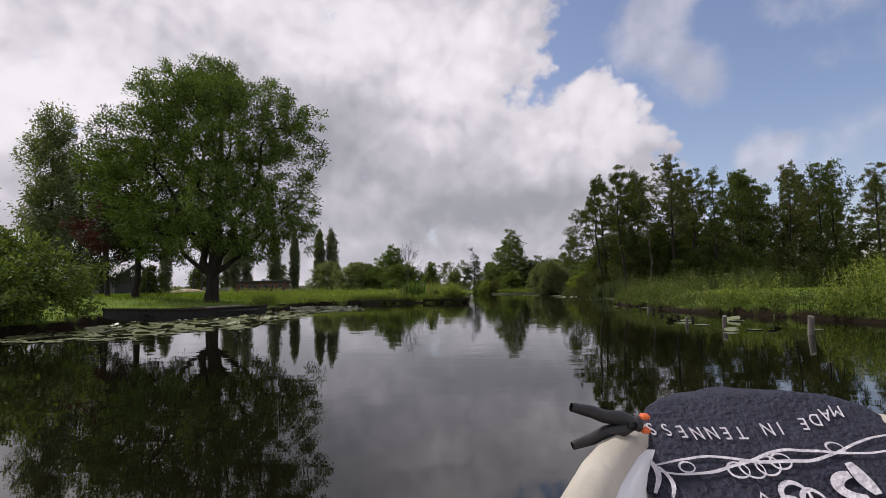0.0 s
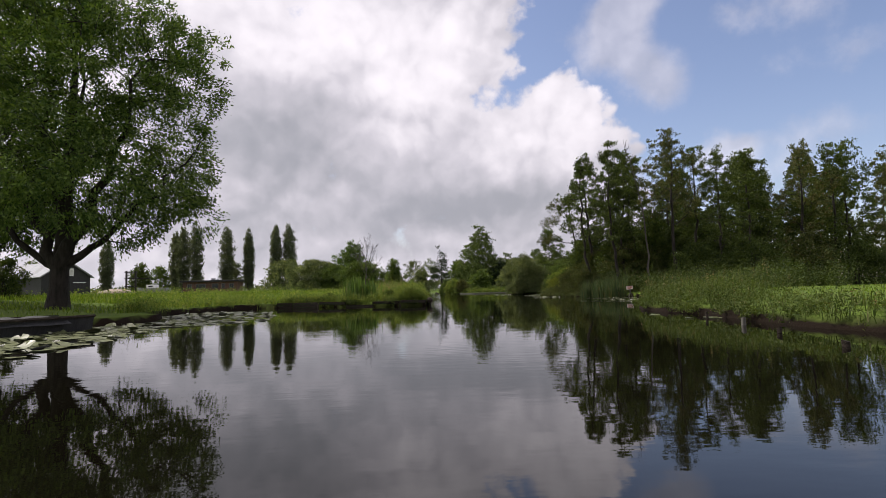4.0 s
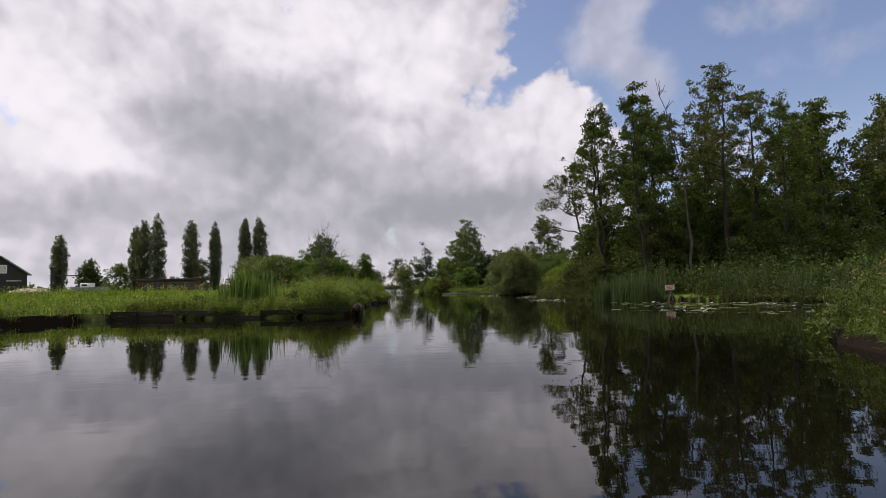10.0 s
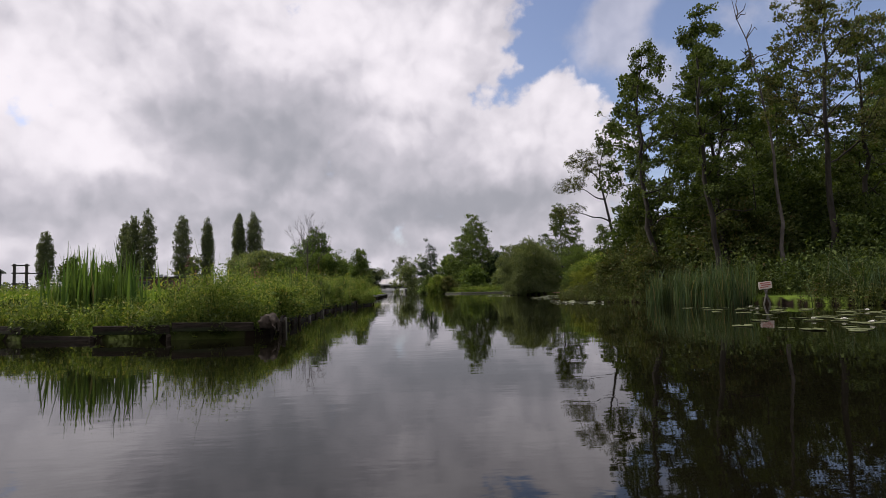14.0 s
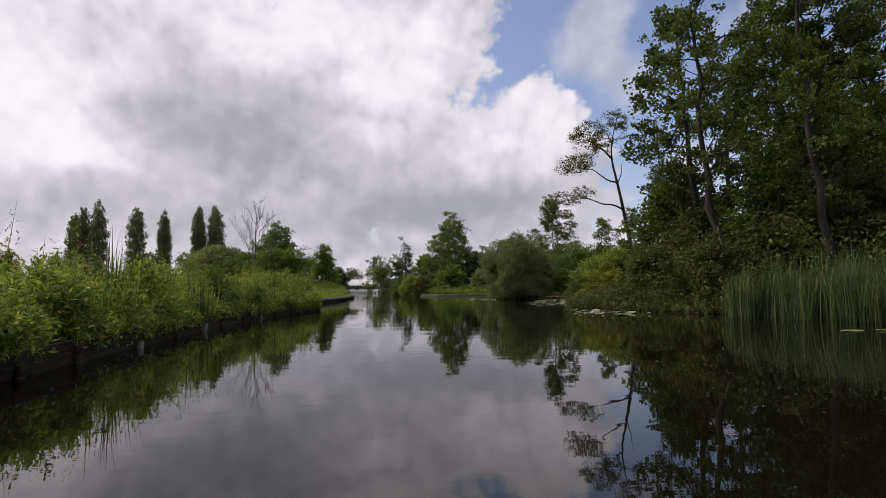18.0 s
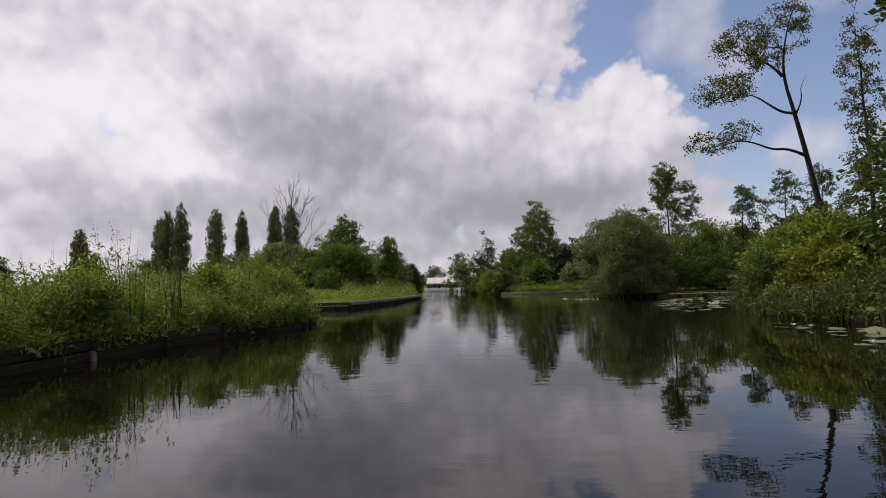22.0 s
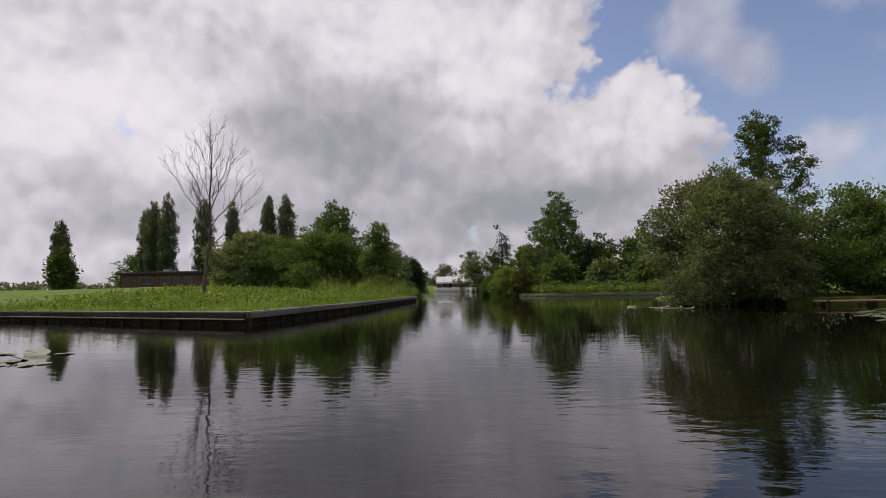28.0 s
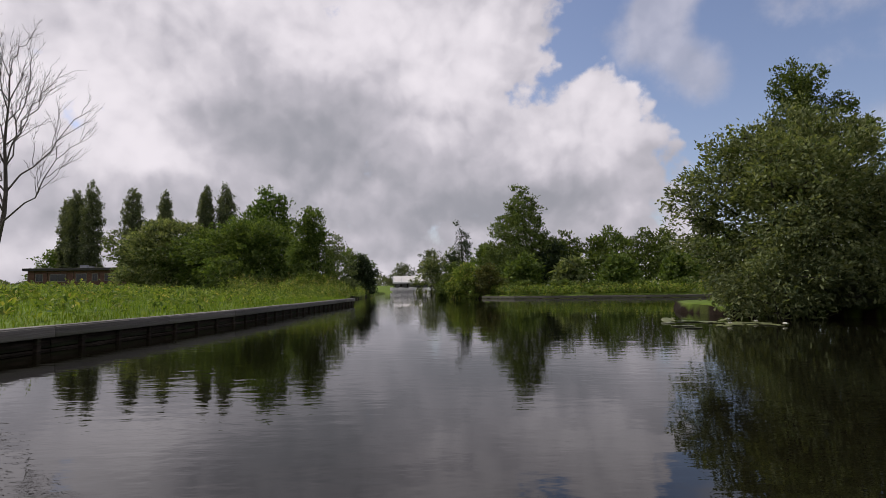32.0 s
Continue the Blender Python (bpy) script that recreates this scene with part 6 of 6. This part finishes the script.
def boathouse():
    g = thing("boathouse", "long open boathouse with a pale roof over the water", "boathouse", (-2.9, 243, 0), 2)
    block("roof", (-6.4, -4.2, 0.0), (6.4, 0.0, 0.14), ROOF_WHITE, g).matrix_basis = pose(0, -0.2, 4.7, 26)
    block("roof", (-6.4, 0.0, 0.0), (6.4, 4.4, 0.14), ROOF_WHITE, g).matrix_basis = pose(0, -0.2, 4.7, -20)
    for k in range(6):
        block("roof_rib", (-6.3 + k * 2.5, -4.22, 0.14), (-6.2 + k * 2.5, 0.0, 0.20), ROOF_GREY, g).matrix_basis = pose(0, -0.2, 4.7, 26)
    block("back_wall", (-6.2, 3.6, 0.0), (6.2, 3.8, 3.2), HULL_GREY, g, "grey back wall")
    block("deck", (-6.6, 0.6, 0.05), (6.6, 3.6, 0.35), WOOD_GREY, g)
    for k in range(7):
        block("post", (-6.1 + k * 2.0, -4.0, -0.6), (-5.92 + k * 2.0, -3.82, 2.8), WOOD_DARK, g)
        block("post", (-6.1 + k * 2.0, 3.3, -0.6), (-5.92 + k * 2.0, 3.5, 3.2), WOOD_DARK, g)
    block("fascia", (-6.4, -4.14, 2.56), (6.4, -4.02, 2.90), WHITE, g)


boathouse()
for k, (x, y, t, s) in enumerate(((-6.4, 235, 85, 6.4), (-0.6, 236, 100, 7.0), (2.6, 232, 5, 5.6), (-3.8, 231, 92, 5.8))):
    g = thing("moored_boat", "white motor boat moored by the boathouse", "boat", (x, y, -0.2), t, "boats at the boathouse")
    bm = bmesh.new()
    hull(bm, s, s * 0.34, 1.3)
    part("hull", bm, WHITE, g)
    block("deck", (-s * 0.12, -s * 0.3, 1.02), (s * 0.12, s * 0.3, 1.2), HULL_GREY, g)
    block("windscreen", (-s * 0.12, s * 0.06, 1.2), (s * 0.12, s * 0.09, 1.75), GLASS, g)
    block("outboard", (-0.2, -s * 0.54, 0.3), (0.2, -s * 0.46, 1.15), IRON, g, "dark outboard motor", 0.03)
flag = thing("flag_pole", "thin dark pole at the far water's edge", "pole", (4.2, 205, 0))
block("pole", (-0.09, -0.09, -0.5), (0.09, 0.09, 9.0), IRON, flag)

# warning board by the reeds: its words cannot be read
sg = thing("notice_board", "small faded white notice board on crossed stakes", "sign", (16.05, 47.9, 0.10), 4)
SIGN = surface("faded white board", (0.52, 0.43, 0.37), (0.68, 0.60, 0.54), 6, 0.7, 0.2, 30)
RED_INK = surface("faded red paint", (0.36, 0.08, 0.06), (0.46, 0.13, 0.10), 12, 0.7, 0.1, 30)
b0 = block("board", (-0.24, -0.012, 0.42), (0.24, 0.012, 0.66), SIGN, sg, "", 0.004)
b0.matrix_basis = pose(0, 0, 0, 0, -5, 0)
for r, (a, b) in enumerate(((-0.18, 0.17), (-0.15, 0.19), (-0.19, 0.10))):
    lines = block("lettering_bar", (a, -0.019, 0.60 - r * 0.065), (b, -0.013, 0.63 - r * 0.065), RED_INK, b0)
for s in (-1, 1):
    gg = Gather()
    gg.add(*tube([(s * 0.13, 0.02, -0.15), (0.0, 0.03, 0.25), (-s * 0.08, 0.02, 0.52)], [0.028, 0.026, 0.022], 7))
    part_np("stake", *gg.out(), WOOD_GREY, sg)

# ---- the boat, as it lies at the start of the way ----
GEL = surface("white gelcoat", (0.74, 0.74, 0.75), (0.83, 0.83, 0.84), 3, 0.3, 0.05, 20)
RUBBER = surface("beige rubbing strake", (0.36, 0.33, 0.28), (0.46, 0.43, 0.37), 5, 0.6, 0.2, 40)
NAVY = surface("navy fleece towel", (0.005, 0.006, 0.018), (0.024, 0.026, 0.054), 45, 0.62, 1.0, 95, third=(0.013, 0.015, 0.036))
PRINT = surface("white towel print", (0.44, 0.42, 0.47), (0.62, 0.60, 0.65), 70, 0.9, 0.6, 95)
BLACK = surface("black plastic", (0.012, 0.012, 0.013), (0.030, 0.030, 0.032), 8, 0.45, 0.2, 50)
ORANGE = surface("orange rubber tip", (0.62, 0.10, 0.03), (0.78, 0.17, 0.05), 12, 0.5, 0.1, 50)
BX, BY, BZ = 0.62, 1.30, 0.50


def half_beam(y):
    return 0.61 * math.sqrt(min(1.6, max(0.0, BY - y)))


tender = thing("tender", "small white open boat with a beige rail", "boat")
stations = [BY - 0.002 - 1.6 * (i / 10) ** 2 for i in range(11)] + [-0.9, -1.6, -2.4]
bm = bmesh.new()
rows = []
for y in stations:
    w = half_beam(y) + 0.004
    rise = 0.22 * max(0.0, 1 - (BY - y) / 0.8)
    rows.append([bm.verts.new(p) for p in ((BX - w, y, BZ), (BX - w * 0.96, y, 0.22), (BX - w * 0.72, y, -0.04 + rise), (BX, y, -0.14 + rise), (BX + w * 0.72, y, -0.04 + rise), (BX + w * 0.96, y, 0.22), (BX + w, y, BZ))])
for a, b in zip(rows, rows[1:]):
    for k in range(6):
        bm.faces.new((a[k], a[k + 1], b[k + 1], b[k]))
bm.faces.new(rows[-1])
bmesh.ops.recalc_face_normals(bm, faces=bm.faces[:])
bmesh.ops.solidify(bm, geom=bm.faces[:], thickness=0.05)
part("hull", bm, GEL, tender, "", True)
ring = [(BX - half_beam(y), y, BZ + 0.005) for y in stations[::-1]] + [(BX + half_beam(y), y, BZ + 0.005) for y in stations[1:]]
gg = Gather()
gg.add(*tube(ring, [0.034] * len(ring), 8))
part_np("rail", *gg.out(), RUBBER, tender, "beige rubber rail", True)
block("floor", (BX - 0.55, -2.3, -0.02), (BX + 0.55, 0.3, 0.02), RUBBER, tender)
block("bench", (BX - 0.66, -1.5, 0.22), (BX + 0.66, -1.1, 0.27), GEL, tender, "", 0.015)


def cloth_z(x, y):
    """The cloth hangs over the bow rail and slopes down into the boat."""
    a = (x - BX) / max(0.05, half_beam(y))
    edge = max(0.0, abs(a) - 0.99)
    fall = max(0.0, 1.20 - y)
    return BZ + 0.062 + 0.012 * max(0.0, 1 - a * a) - 0.6 * fall * fall / (fall + 0.03) + 0.007 * noise.noise(Vector((x * 7, y * 7, 2))) + 0.004 * noise.noise(Vector((x * 19, y * 19, 5))) - 1.6 * edge


towel = thing("towel", "navy fleece towel with white print drying on the bow", "towel")
bm = bmesh.new()
grid = []
for j in range(44):
    y = 0.74 + (BY + 0.015 - 0.74) * (j / 43) ** 0.8
    w = half_beam(min(y, BY - 0.004)) + 0.035
    lo, hi = max(BX - w, 0.29 + 0.65 * (1.06 - y)), BX + w
    grid.append([bm.verts.new((lo + (hi - lo) * i / 40, y, cloth_z(lo + (hi - lo) * i / 40, min(y, BY - 0.004)) - (0.05 if j == 43 else 0))) for i in range(41)])
for a, b in zip(grid, grid[1:]):
    for k in range(40):
        bm.faces.new((a[k], a[k + 1], b[k + 1], b[k]))
bmesh.ops.recalc_face_normals(bm, faces=bm.faces[:])
bmesh.ops.solidify(bm, geom=bm.faces[:], thickness=0.006)
part("cloth", bm, NAVY, towel, "", True)
words = "MADE IN TENNESSEE"
for k, ch in enumerate(words):
    if ch == " ":
        continue
    f = k / (len(words) - 1)
    x, y = 0.765 - 0.43 * f, 1.150 - 0.055 * math.sin(math.pi * (0.06 + 0.86 * f))
    cu = bpy.data.curves.new("letter", "FONT")
    cu.body, cu.size, cu.align_x, cu.extrude = ch, 0.037, "CENTER", 0.0006
    cu.materials.append(PRINT)
    ob = new("letter", cu)
    ob.parent = towel
    ob.matrix_basis = pose(x, y, cloth_z(x, y) + 0.0078, -31, 0, 180 - 14 * math.cos(math.pi * (0.06 + 0.86 * f))) @ Matrix.Diagonal((0.78, 1.22, 1, 1))


def ribbon(points, width, name="flourish"):
    """A flat printed stroke lying on the cloth."""
    p = np.array(points, float)
    d = unit(np.gradient(p, axis=0))
    s = np.stack([-d[:, 1], d[:, 0]], 1)
    wd = width * (0.45 + 0.55 * np.sin(np.linspace(0.15, np.pi - 0.15, len(p))))[:, None]
    a, b = p + s * wd, p - s * wd
    v = np.array([(q[0], q[1], cloth_z(q[0], q[1]) + 0.0078) for q in np.stack([a, b], 1).reshape(-1, 2)])
    f = np.array([[2 * i, 2 * i + 1, 2 * i + 3, 2 * i + 2] for i in range(len(p) - 1)])
    part_np(name, v, f, PRINT, towel)


for amp, ph, y0 in ((0.014, 0.0, 1.022), (-0.013, 0.6, 1.018)):
    ribbon([(0.36 + 0.46 * t, y0 + 0.05 * (t - 0.25) * t + amp * math.sin(2 * math.pi * (1.3 * t + ph * 0.1))) for t in [i / 50 for i in range(51)]], 0.0030)
for cx, cy, r in ((0.505, 1.008, 0.018), (0.53, 1.010, 0.021), (0.56, 1.014, 0.020), (0.585, 1.018, 0.017), (0.42, 1.018, 0.013), (0.70, 1.045, 0.015)):
    ribbon([(cx + r * math.cos(a), cy + 0.8 * r * math.sin(a)) for a in [i * 0.33 for i in range(20)]], 0.0020)
ribbon([(0.345 + 0.02 * math.sin(t * 3.1), 0.97 + 0.085 * t) for t in [i / 20 for i in range(21)]], 0.005)
ribbon([(0.37 + 0.012 * math.sin(t * 3.1), 0.96 + 0.06 * t) for t in [i / 20 for i in range(21)]], 0.004)
ribbon([(0.70 + 0.01 * t, 1.015 - 0.055 * t) for t in [i / 12 for i in range(13)]], 0.013, "emblem")
ribbon([(0.69 - 0.035 * math.sin(t * 3.1), 0.955 + 0.02 * (1 - math.cos(t * 3.1))) for t in [i / 16 for i in range(17)]], 0.010, "emblem")
ribbon([(0.73 + 0.04 * t, 0.94 + 0.05 * t) for t in [i / 12 for i in range(13)]], 0.011, "emblem")
ribbon([(0.77 + 0.01 * t, 0.99 - 0.06 * t) for t in [i / 12 for i in range(13)]], 0.011, "emblem")
for cx, cy, r in ((0.575, 0.962, 0.022), (0.60, 0.952, 0.018), (0.56, 0.945, 0.016)):
    ribbon([(cx + r * math.cos(a), cy + r * math.sin(a)) for a in [i * 0.33 for i in range(20)]], 0.0045, "emblem")
ribbon([(0.512, 0.955), (0.52, 0.968), (0.528, 0.955), (0.52, 0.942), (0.512, 0.955)], 0.003, "emblem")

for k, (x, y, z, t) in enumerate(((0.335, 1.04, 0.555, 0.0), (0.90, 1.09, 0.555, 176.0))):
    clamp = thing("spring_clamp", "black spring clamp with orange tip holding the towel", "clamp", (x, y, z), t, "clamps on the towel")
    for s, n in ((1, "handle"), (-1, "handle")):
        gg = Gather()
        gg.add(*tube([(0.015, 0, -s * 0.006), (-0.02, 0, s * 0.010), (-0.05, 0, s * 0.014), (-0.075, -0.005, s * 0.024), (-0.112, -0.01, s * 0.034)], [0.010, 0.014, 0.012, 0.011, 0.008], 8))
        part_np(n, *gg.out(), BLACK, clamp, smooth=True)
        block("tip", (0.014, -0.009, -s * 0.012 - 0.005), (0.030, 0.009, -s * 0.012 + 0.005), ORANGE, clamp, "orange rubber tip", 0.003)
    gg = Gather()
    gg.add(*tube([(-0.005, -0.018, 0), (-0.005, 0.018, 0)], [0.008, 0.008], 8))
    part_np("pivot", *gg.out(), BLACK, clamp)
